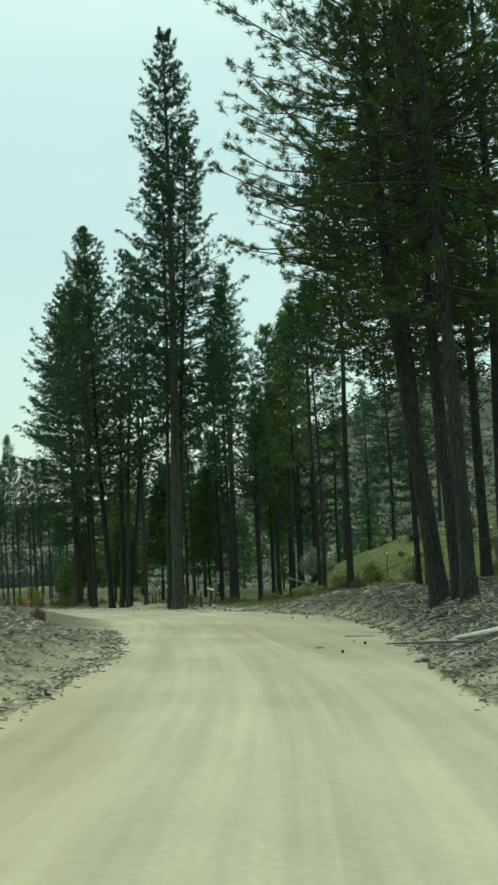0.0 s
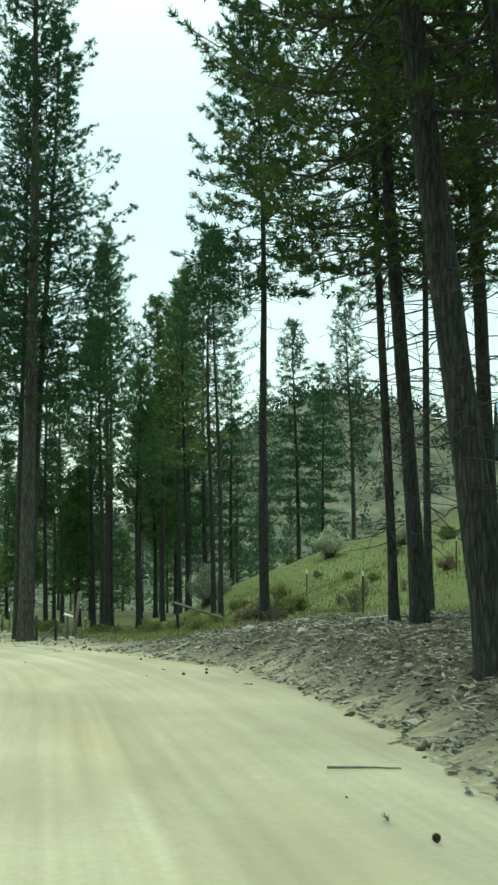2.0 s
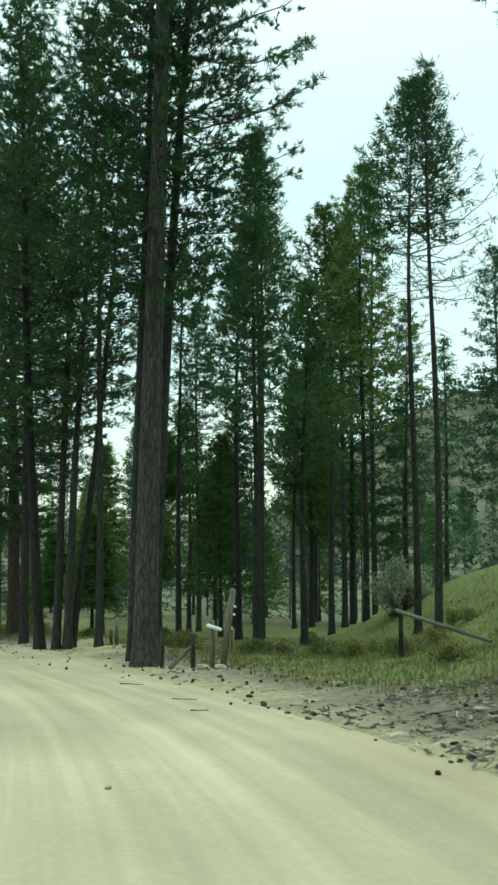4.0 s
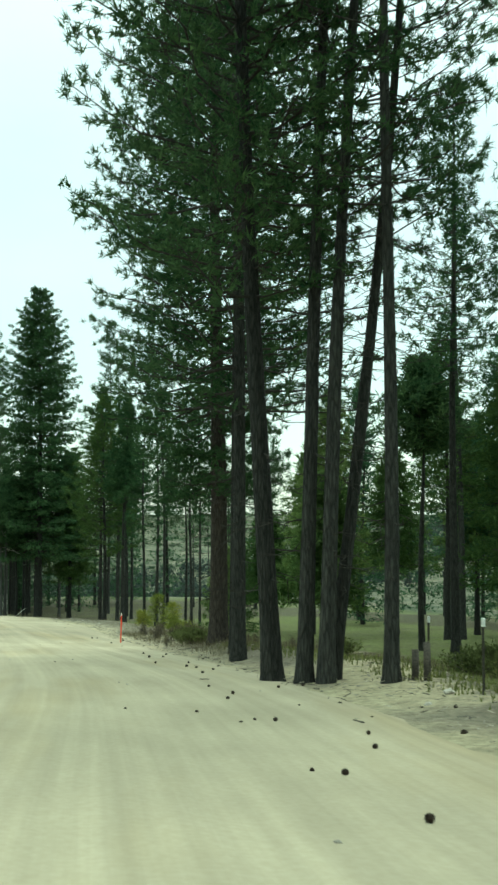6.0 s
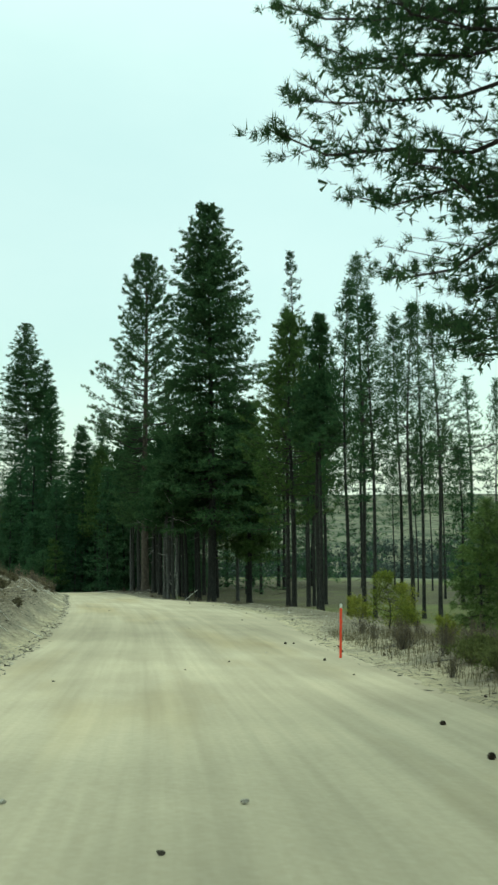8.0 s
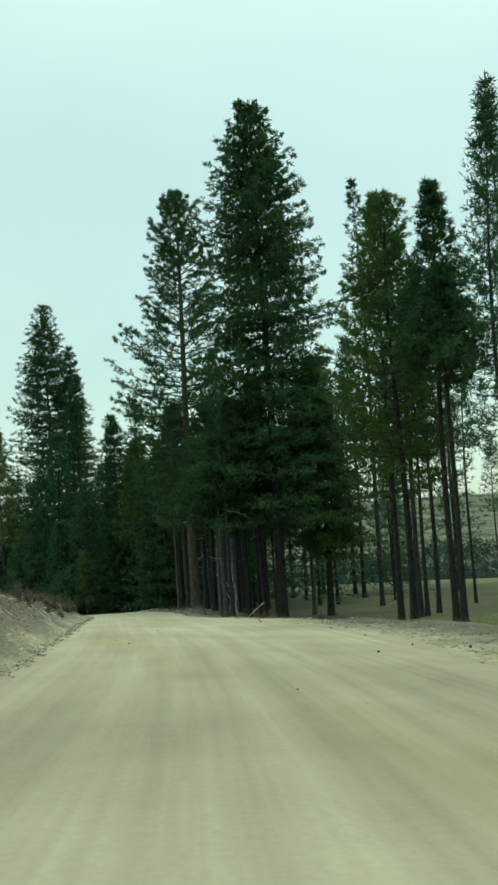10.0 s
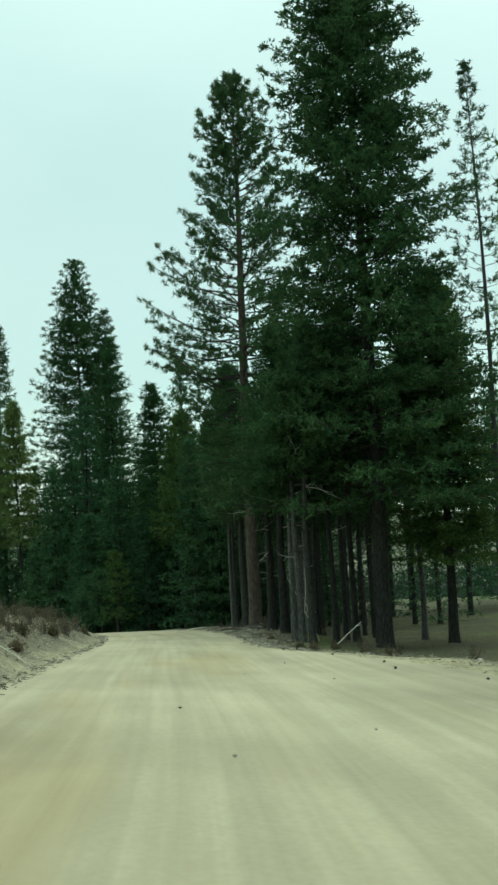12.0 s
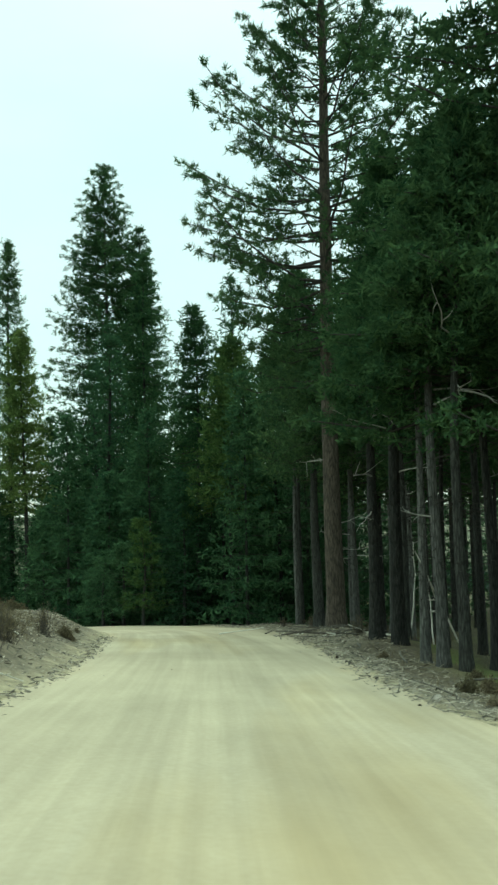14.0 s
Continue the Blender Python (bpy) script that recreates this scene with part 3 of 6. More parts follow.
def tree_meshes(seed, h, dbh, base, rad, lean=(0, 0), whorls=40, per=4.2, twigs=6, tufts=2, needles=10, size=0.26, width=0.03, kind="pine", dead=26, needle=None, bark=None, sides=10, segs=5, droop=0.0, core=0, spire=0.8, stout=1.0, brush=0.45, ragged=0.0):
    """Trunk, limbs and crown of one conifer, in metres from its foot. base: height of the lowest living limb; rad: greatest reach of the limbs; core: bushier sprays near each limb's middle; spire: how pointed the top is."""
    rng = np.random.RandomState(seed)
    zs = np.r_[-0.5, 0, 0.15, 0.4, 0.9, 1.6, np.linspace(2.6, h, 15)]
    wig = rng.uniform(0, 6.28, 4)

    def axis(z):
        z = np.asarray(z, float)
        u = z / h
        bx = lean[0] * z * (1 - 0.15 * u) + 0.12 * np.sin(u * 5 + wig[0]) * u * 2
        by = lean[1] * z * (1 - 0.15 * u) + 0.12 * np.sin(u * 4 + wig[1]) * u * 2
        return np.stack([bx, by, z], -1)

    def girth(z):
        u = np.clip(np.asarray(z, float) / h, 0, 1)
        return dbh / 2 * ((1 - u) ** 0.75 * 0.97 + 0.03) * (1 + 0.38 * np.exp(-np.maximum(z, 0) / 0.45))

    if sides > 24:
        # deep furrowed plates as relief
        zs = np.r_[-0.5, np.arange(0, 9, 0.09), np.linspace(9, h, 16)]
    trunk = tube(axis(zs), girth(zs), sides, rng, 0.06 if sides <= 24 else 0.012)
    if sides > 24:
        ring = trunk[0].reshape(len(zs), sides, 3)
        mid = axis(zs)[:, None]
        ang = np.arange(sides)[None] / sides * 6.2832
        deep = np.abs(np.sin(ang * 9 + 1.3 * np.sin(zs[:, None] * 2.1 + 2 * ang) + 0.8 * np.sin(zs[:, None] * 5.3 - ang))) * (0.7 + 0.3 * np.sin(zs[:, None] * 7 + 5 * ang))
        ring[:] = mid + (ring - mid) * (0.93 + 0.11 * np.sqrt(np.clip(deep, 0, 1)))[..., None]
    limbs, cen, axs, ta, tb, mid_c, mid_a = [], [], [], [], [], [], []
    up = np.array([0, 0, 1.0])
    tt = np.linspace(0, 1, segs + 1)
    for i in range(whorls):
        u = (i + rng.uniform(0, 0.9)) / whorls
        z0 = base + (h - base) * u ** 0.92
        top = (h - z0) / (h - base)
        if kind == "fir":
            reach0 = rad * (top**spire * 0.95 + 0.03)
        else:
            reach0 = rad * min(1.0, 1.35 * top**spire) * (0.74 + 0.26 * math.sin(3.1 * min(1, u * 2.2)))
        m = max(2, int(round(per * (0.7 + 0.6 * rng.rand()))))
        a0 = rng.uniform(0, 6.28)
        for k in range(m):
            a = a0 + k * 6.283 / m + rng.uniform(-0.5, 0.5)
            reach = reach0 * rng.uniform((0.7 if kind == "fir" else 0.5) - ragged, 1.1 + ragged * 0.5) + 0.15
            if kind == "pine" and rng.rand() < 0.1:
                reach *= 1.12
            out = np.array([math.cos(a), math.sin(a), 0])
            sw = np.array([-out[1], out[0], 0])
            if kind == "fir":
                el, curl = -0.32 + 0.8 * (1 - top) ** 2, 0.22
            else:
                el, curl = -0.25 - droop + (1.0 + droop) * (1 - top) ** 1.2 + rng.uniform(-0.15, 0.2), 0.30
            p0 = axis(z0)
            line = p0 + reach * (tt[:, None] * out * math.cos(el) + up * (tt * math.sin(el) + curl * tt**2.2)[:, None])
            line[1:-1] += rng.normal(size=(segs - 1, 3)) * reach * 0.022
            limbs.append(sticks(line[:1], line[-1:], 0.02, 0.006) if segs < 3 else tube(line, stout * (0.008 + 0.0085 * reach) * (1 - 0.72 * tt), 3))
            n = max(3, int(twigs * (0.4 + 0.8 * reach / rad)))
            f = np.clip(np.linspace(0.12 if kind == "fir" else 0.36 if 0.15 < brush < 0.4 else 0.2, 1.0, n) + rng.uniform(-0.06, 0.06, n), 0.05, 1)
            on = np.stack([np.interp(f, tt, line[:, c]) for c in range(3)], 1)
            sd = np.where((np.arange(n) + k) % 2, 1.0, -1.0) * rng.uniform(0.5, 1.1, n)
            ln = (0.36 * reach * (1.12 - f) + 0.14 + size * 0.3) * rng.uniform(0.65, 1.25, n) * min(1, 0.3 + 5 * top)
            dr = out * 0.65 + sw * (0.8 * sd)[:, None] + up * rng.uniform(-0.1, 0.55 if kind == "pine" else 0.12, n)[:, None]
            end = on + dr * ln[:, None]
            ta.append(on)
            tb.append(end)
            for q in range(tufts):
                w = 1.0 - q * (0.34 if tufts < 4 else 0.25)
                cen.append(on + (end - on) * w + rng.normal(size=(n, 3)) * size * 0.22)
                axs.append(dr * 0.8 + up * (0.45 if kind == "pine" else -0.05))
            cen.append(line[-1:])
            if core and rng.rand() < 6 * top - 0.3:
                g = rng.uniform(0.25, 0.85, core)
                mid_c.append(np.stack([np.interp(g, tt, line[:, c]) for c in range(3)], 1) + rng.normal(size=(core, 3)) * (0.075 * reach, 0.075 * reach, 0.04 * reach))
                mid_a.append(np.tile(out, (core, 1)))
            axs.append(out[None] + up * 0.4)
    cen.append(axis(np.linspace(h - 1.3, h, 4)))
    axs.append(np.tile(up * 2.5, (4, 1)))
    td = np.linspace(0, 1, 4)
    for i in range(dead):
        z0 = base * (0.22 + 0.85 * rng.rand())
        a, reach = rng.uniform(0, 6.28), rng.uniform(0.25, 0.55) * rad * (0.5 + z0 / base * 0.5)
        out = np.array([math.cos(a), math.sin(a), 0])
        line = axis(z0) + reach * (td[:, None] * out + up * (-0.35 * td + 0.28 * td**2 * rng.uniform(0, 1.6))[:, None])
        line[1:] += rng.normal(size=(3, 3)) * 0.05 * reach
        limbs.append(sticks(line[:1], line[-1:], 0.012, 0.004) if segs < 3 else tube(line, 0.004 + 0.011 * (1 - td), 3))
        ta.append(line[2:3])
        tb.append(line[2:3] + (line[3] - line[2]) * 0.8 + rng.normal(size=(1, 3)) * 0.2 * reach)
    if segs > 3:
        limbs.append(sticks(np.concatenate(ta)[:: 1 if segs > 4 else 2], np.concatenate(tb)[:: 1 if segs > 4 else 2], 0.011, 0.005))
    crown = blades(np.concatenate(cen), np.concatenate(axs), needles, size, width, rng, 1.0, brush, 0.0 if brush < 0.4 else 0.3)
    if mid_c:
        crown = joined([crown, blades(np.concatenate(mid_c), np.concatenate(mid_a), 7, size * 1.1, min(width * 2.4, 0.095), rng, 1.0, 0.6)])
    return (mesh_from("trunk", *trunk, bark or BARK_M, True), mesh_from("limbs", *joined(limbs), LIMB_M, True), mesh_from("crown", *crown, needle or NEEDLE_M))


def stand_tree(meshes, x, y, turn=0.0, scale=1.0, label="", category="pine tree", group="roadside pines", name="pine_tree", sink=0.05, tall=1.0, snags=0):
    ob = thing(name, x, y, gz(x, y) - sink, turn)
    ob.scale = (scale, scale, scale * tall)
    for nm, me in zip(("trunk", "branchwork", "crown"), meshes):
        piece = part(nm, me, ob)
        if nm != "trunk":
            piece["kind"] = "stuff"
    rng = np.random.RandomState(int(abs(x * 10)) % 9999)
    for k in range(snags):
        # a bare grey limb that springs from the stem, droops and curls up at its tip
        a, z0, ln, t = rng.uniform(0, 6.28), rng.uniform(3.5, 9.0), rng.uniform(1.0, 2.2), np.linspace(0, 1, 8)
        line = np.stack([math.cos(a) * t * ln, math.sin(a) * t * ln, z0 + ln * (rng.uniform(-0.1, 0.5) * t - 0.9 * t**2 * rng.uniform(0.2, 1) + 0.4 * t**3)], 1)
        line[2:, :2] += rng.normal(size=(6, 2)) * 0.03 * ln
        limb = [tube(line, 0.028 * (1.1 - t), 6)]
        for i in (3, 5):
            tip = line[i] + rng.normal(size=3) * 0.16 * ln
            limb.append(tube(np.stack([line[i], (line[i] + tip) / 2 + rng.normal(size=3) * 0.03, tip]), [0.014, 0.01, 0.004], 5))
        part("dead_limb", mesh_from("dead_limb", *joined(limb), DRIFT_M, True), ob, "bleached bare dead limb")
    return tagged(ob, label, category, group)


# ground: one sheet out to the horizon, fine where the road passes
def spaced(lo, hi, step):
    core = list(np.arange(lo, hi, step))
    out, d = [], step
    p = hi
    while p < 2600:
        out.append(p)
        d *= 1.13
        p += d
    low, d, p = [], step * 1.13, lo - step
    while p > -2600:
        low.append(p)
        d *= 1.13
        p -= d
    return np.array(low[::-1] + core + out)


gx, gy = spaced(-182, 24, 0.85), spaced(-22, 172, 0.85)
GX, GY = np.meshgrid(gx, gy)
flat_x, flat_y = GX.ravel(), GY.ravel()
flat_z = ground_z(flat_x, flat_y)
nx = len(gx)
ii, jj = np.meshgrid(np.arange(len(gy) - 1), np.arange(nx - 1), indexing="ij")
quads = np.stack([ii * nx + jj, ii * nx + jj + 1, (ii + 1) * nx + jj + 1, (ii + 1) * nx + jj], -1).reshape(-1, 4)
ground_me = mesh_from("ground", np.stack([flat_x, flat_y, flat_z], -1), quads, GROUND_M, True)
g_s, g_lat = along(flat_x, flat_y)
q_r, q_l = g_lat - table(EDGE_R, g_s), -g_lat - table(EDGE_L, g_s)
q_out = np.maximum(q_r, q_l)
grassy = np.maximum(ease((g_s - 44) / 6) * ease((86 - g_s) / 10) * ease((q_r - 1.4) / 1.6), ease((g_lat - 9.0) / 3) * ease((g_s - 18) / 12) * ease((90 - g_s) / 12))
zone = 0.12 + 0.30 * ease(q_out / 1.6) * np.where((g_s > 46) & (g_s < 150) & (g_lat > 0), 0.45, 1.0)
zone = zone * (1 - grassy) + 0.74 * grassy
deep = np.maximum.reduce([ease((q_l - 9) / 5), ease((g_lat - 26) / 8) * ease((g_s - 62) / 10), ease((g_s - 146) / 8) * ease((q_r - 2.5) / 2.5), ease((g_s - 84) / 8) * ease((q_r - 6) / 4) * 0.8])
zone = zone * (1 - deep) + 0.95 * deep
zone = np.where(np.hypot(flat_x + 60, flat_y - 70) > 190, 0.8, np.where(g_lat > 48, 0.8, zone))
# a sandy side track that leaves through the gate and runs on behind the berm
TRACK = [(-35.6, 60.5), (-37.5, 62.3), (-38.9, 64.2), (-45.1, 71.8), (-50.3, 82.1), (-55.0, 87.0)]
off_track = np.full(len(flat_x), 1e3)
for (ax, ay), (bx, by) in zip(TRACK, TRACK[1:]):
    u = np.clip(((flat_x - ax) * (bx - ax) + (flat_y - ay) * (by - ay)) / ((bx - ax) ** 2 + (by - ay) ** 2), 0, 1)
    off_track = np.minimum(off_track, np.hypot(flat_x - ax - u * (bx - ax), flat_y - ay - u * (by - ay)))
worn = 1 - ease((off_track - 0.7) / 0.9)
zone = zone * (1 - worn) + 0.06 * worn
far_slope = np.maximum(ease((np.hypot(flat_x + 60, flat_y - 70) - 130) / 60), ease((g_lat - 46) / 16) * np.where(g_s > 60, 1.0, 0.6))
ground_me.attributes.new("far_slope", "FLOAT", "POINT").data.foreach_set("value", far_slope.astype(np.float32))
attr = ground_me.attributes.new("zone", "FLOAT", "POINT")
attr.data.foreach_set("value", zone.astype(np.float32))
tagged(new("ground", ground_me), "forest floor of dry dirt, needle litter and spring grass", "ground", kind="structure")

# road: a strip with wheel ruts and ragged edges
rs = np.arange(-50, 250, 0.4)
us = np.linspace(0, 1, 41)
k_r, k_l = table(EDGE_R, rs), table(EDGE_L, rs)
k_r = k_r + 0.25 * waves(rs, rs * 0, 5.0, 11) + 0.12 * waves(rs, rs * 0, 1.6, 12) + 0.45
k_l = k_l + 0.22 * waves(rs, rs * 0 + 9, 5.0, 13) + 0.12 * waves(rs, rs * 0 + 9, 1.6, 14) + 0.4
LAT = -k_l[:, None] + us[None, :] * (k_l + k_r)[:, None]
mx, my, tx, ty = (np.interp(rs, road_s, col)[:, None] for col in (fine_xy[:, 0], fine_xy[:, 1], road_t[:, 0], road_t[:, 1]))
RXX, RYY = mx + ty * LAT, my - tx * LAT
ruts = sum(np.exp(-(((LAT - c - 0.25 * np.sin(rs / 17 + c)[:, None]) / 0.22) ** 2)) for c in (-1.55, -0.1, 1.35, 2.6)) * -0.022
edge = np.minimum(us, 1 - us)[None, :] * (k_l + k_r)[:, None]
RZ = table(ROAD_Z, rs)[:, None] + table(CROSS, rs)[:, None] * LAT + 0.03 - 0.007 * np.abs(LAT) ** 1.3 + ruts + 0.004 * waves(RXX, RYY, 1.7, 21) + 0.015 * waves(RXX, RYY, 5.0, 22) - 0.17 * (1 - ease(edge / 0.55))
nl = len(us)
ii, jj = np.meshgrid(np.arange(len(rs) - 1), np.arange(nl - 1), indexing="ij")
quads = np.stack([ii * nl + jj, ii * nl + jj + 1, (ii + 1) * nl + jj + 1, (ii + 1) * nl + jj], -1).reshape(-1, 4)
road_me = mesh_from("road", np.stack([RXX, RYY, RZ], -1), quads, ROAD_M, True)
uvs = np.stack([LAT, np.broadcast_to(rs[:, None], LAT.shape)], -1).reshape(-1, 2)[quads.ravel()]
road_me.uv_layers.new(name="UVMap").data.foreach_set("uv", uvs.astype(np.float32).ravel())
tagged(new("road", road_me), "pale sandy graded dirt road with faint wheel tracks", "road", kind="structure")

# patterns for the woods further back
FAR_KW = dict(whorls=34, per=3.8, twigs=4, tufts=1, needles=6, size=0.42, width=0.115, sides=6, segs=2, core=2, brush=0.8)
PINES = [(tree_meshes(101 + k, (24, 27, 21)[k], (0.42, 0.5, 0.36)[k], (10, 12, 8)[k], 3.2, dead=24, needle=NEEDLE_M, **FAR_KW), "dark pine with a bare lower trunk in the woods", "pine") for k in range(3)]
FIRS = [(tree_meshes(111 + k, (20, 17, 23)[k], (0.4, 0.34, 0.46)[k], (0.9, 0.7, 1.2)[k], 3.4, kind="fir", needle=FIR_M, dead=10, **FAR_KW), "dense dark fir in the woods", "fir") for k in range(3)]
OLIVES = [(tree_meshes(121 + k, (13, 10)[k], 0.28, 1.0, 2.6, kind="fir", needle=OLIVE_M, dead=6, **FAR_KW), "olive-green young fir in the woods", "fir") for k in range(2)]
THINS = [(tree_meshes(131 + k, (19, 16, 21)[k], (0.24, 0.2, 0.27)[k], (9, 8, 11)[k], 1.7, dead=26, **{**FAR_KW, "per": 2.6, "size": 0.36, "width": 0.07, "core": 1}), "thin pole-like pine in the open stand", "pine") for k in range(3)]

STEMS = [(tree_meshes(151 + k, (15.5, 17.5, 14)[k], (0.34, 0.42, 0.28)[k], (8, 9, 7.5)[k], 2.6, dead=60, bark=(GREY_BARK_M, BARK_M, BARK_M)[k], **{**FAR_KW, "segs": 3}), "bare-stemmed pine with dead twigs in the dense stand", "pine") for k in range(3)]
SHORTS = [(tree_meshes(141 + k, (12, 9.5, 14)[k], 0.24, 0.5, 2.9, kind="fir", needle=FIR_M, dead=4, **{**FAR_KW, "core": 3}), "bushy dark young fir filling the woods", "fir") for k in range(3)]


def plant(patterns, places, seed):
    rng = np.random.RandomState(seed)
    for x, y in places:
        meshes, label, word = patterns[rng.randint(len(patterns))]
        stand_tree(meshes, x, y, rng.uniform(0, 360), rng.uniform(0.85, 1.15), label, word + " tree", "woods", word + "_tree", 0.1, rng.uniform(0.88, 1.12))


# named trees
stand_tree(tree_meshes(1, 20.0, 0.22, 8.0, 3.4, (-0.009, -0.003), needle=SUNNY_M, whorls=35, per=4.3, twigs=8, tufts=2, needles=18, size=0.2, width=0.03, droop=0.15, core=2, spire=0.65, dead=44, brush=0.2), -10.70, 36.00, label="dark-barked tall pine with dead lower limbs on the dirt bank")
stand_tree(tree_meshes(2, 23.0, 0.36, 7.4, 4.4, (-0.038, -0.014), needle=SUNNY_M, whorls=35, per=4.3, twigs=8, tufts=2, needles=18, size=0.2, width=0.03, droop=0.15, core=2, spire=0.65, dead=44, brush=0.2), -10.00, 35.20, label="dark-barked tall pine with dead lower limbs on the dirt bank")
stand_tree(tree_meshes(3, 24.0, 0.50, 7.4, 4.8, (-0.094, -0.034), needle=SUNNY_M, whorls=35, per=4.3, twigs=8, tufts=2, needles=28, size=0.19, width=0.021, droop=0.15, core=2, spire=0.65, dead=44, brush=0.2), -7.67, 27.78, label="dark-barked tall pine with dead lower limbs on the dirt bank")
stand_tree(tree_meshes(4, 23.0, 0.36, 7.0, 4.4, (-0.056, -0.020), needle=SUNNY_M, whorls=35, per=4.3, twigs=8, tufts=2, needles=28, size=0.19, width=0.021, droop=0.15, core=2, spire=0.65, dead=44, brush=0.2), -6.93, 26.91, label="dark-barked tall pine with dead lower limbs on the dirt bank")
stand_tree(tree_meshes(5, 24.0, 0.38, 7.0, 4.6, (-0.033, -0.012), needle=SUNNY_M, whorls=35, per=4.3, twigs=8, tufts=2, needles=28, size=0.19, width=0.021, droop=0.15, core=2, spire=0.65, dead=44, brush=0.2), -6.19, 25.01, label="dark-barked tall pine with dead lower limbs on the dirt bank")
stand_tree(tree_meshes(6, 23.0, 0.42, 8.0, 4.0, (0.000, 0.000), needle=SUNNY_M, whorls=35, per=4.3, twigs=8, tufts=2, needles=18, size=0.2, width=0.03, droop=0.15, core=2, spire=0.65, dead=44, brush=0.2), -6.90, 32.60, label="dark-barked tall pine with dead lower limbs on the dirt bank")
stand_tree(tree_meshes(7, 21.0, 0.34, 8.5, 3.0, (0.000, 0.000), needle=SUNNY_M, whorls=35, per=4.3, twigs=8, tufts=2, needles=18, size=0.2, width=0.03, droop=0.15, core=2, spire=0.65, dead=44, brush=0.2), -5.90, 39.50, label="dark-barked tall pine with dead lower limbs on the dirt bank")
stand_tree(tree_meshes(8, 22.0, 0.24, 9.0, 2.6, (0.000, 0.000), needle=SUNNY_M, whorls=35, per=4.3, twigs=8, tufts=2, needles=18, size=0.2, width=0.03, droop=0.15, core=2, spire=0.65, dead=44, brush=0.2), -11.19, 43.44, label="dark-barked tall pine with dead lower limbs on the dirt bank")
stand_tree(tree_meshes(9, 24.0, 0.42, 8.0, 3.6, (-0.028, -0.010), needle=SUNNY_M, whorls=35, per=4.3, twigs=8, tufts=2, needles=18, size=0.2, width=0.03, droop=0.15, core=2, spire=0.65, dead=44, brush=0.2), -8.85, 38.51, label="dark-barked tall pine with dead lower limbs on the dirt bank")
stand_tree(tree_meshes(10, 21.0, 0.36, 11.0, 3.0, (0.000, 0.000), whorls=34, per=3.8, twigs=6, tufts=3, needles=16, size=0.22, width=0.034, sides=8, dead=40, segs=4, spire=0.6, core=4, brush=0.25), -17.40, 47.30, label="slim dark pine with a high open crown on the grassy bank")
stand_tree(tree_meshes(11, 20.0, 0.28, 11.5, 2.6, (0.000, 0.000), whorls=30, per=3.0, twigs=4, tufts=1, needles=9, size=0.3, width=0.035, dead=50, segs=4), -25.60, 64.60, label="spindly half-bare pine with sparse needles in the grass")
stand_tree(tree_meshes(12, 18.2, 0.32, 9.1, 2.6, (0.000, 0.000), whorls=32, per=3.6, twigs=5, tufts=2, needles=8, size=0.3, width=0.06, sides=7, segs=3, spire=0.65, dead=30, core=1, brush=0.3), -34.36, 68.34, label="slender dark pine in the woods behind the grass")
stand_tree(tree_meshes(13, 30.4, 0.38, 16.3, 2.3, (0.000, 0.000), whorls=32, per=3.6, twigs=5, tufts=2, needles=8, size=0.3, width=0.06, sides=7, segs=3, spire=0.65, dead=30, core=1, brush=0.3), -42.00, 84.64, label="slender dark pine in the woods behind the grass")
stand_tree(tree_meshes(14, 16.4, 0.35, 7.4, 2.2, (0.000, 0.000), whorls=32, per=3.6, twigs=5, tufts=2, needles=8, size=0.3, width=0.06, sides=7, segs=3, spire=0.65, dead=30, core=1, brush=0.3), -34.19, 72.88, label="slender dark pine in the woods behind the grass")
stand_tree(tree_meshes(15, 22.7, 0.35, 11.7, 3.2, (0.000, 0.000), needle=OLIVE_M, whorls=32, per=3.4, twigs=5, tufts=2, needles=8, size=0.34, width=0.07, sides=7, segs=3, spire=0.65, dead=30, core=3, brush=0.35), -36.10, 80.81, label="olive-green pine in the woods behind the grass")
stand_tree(tree_meshes(16, 23.3, 0.34, 9.9, 3.2, (0.000, 0.000), needle=OLIVE_M, whorls=32, per=3.4, twigs=5, tufts=2, needles=8, size=0.34, width=0.07, sides=7, segs=3, spire=0.65, dead=30, core=3, brush=0.35), -33.74, 79.65, label="olive-green pine in the woods behind the grass")
stand_tree(tree_meshes(17, 22.0, 0.31, 15.6, 2.4, (0.000, 0.000), whorls=32, per=3.6, twigs=5, tufts=2, needles=8, size=0.3, width=0.06, sides=7, segs=3, spire=0.65, dead=30, core=1, brush=0.3), -27.76, 69.12, label="slender dark pine in the woods behind the grass")
stand_tree(tree_meshes(18, 24.1, 0.41, 4.5, 3.0, (0.000, 0.000), kind="fir", whorls=32, per=3.4, twigs=5, tufts=2, needles=8, size=0.34, width=0.07, sides=7, segs=3, spire=0.65, dead=30, core=4, needle=FIR_M), -39.55, 104.22, label="dense dark fir with boughs close to the ground", category="fir tree", name="fir_tree")
stand_tree(tree_meshes(19, 22.8, 0.4, 7.7, 3.0, (0.000, 0.000), kind="fir", whorls=32, per=3.4, twigs=5, tufts=2, needles=8, size=0.34, width=0.07, sides=7, segs=3, spire=0.65, dead=30, core=4, needle=FIR_M), -30.04, 93.68, label="dense dark fir with boughs close to the ground", category="fir tree", name="fir_tree")
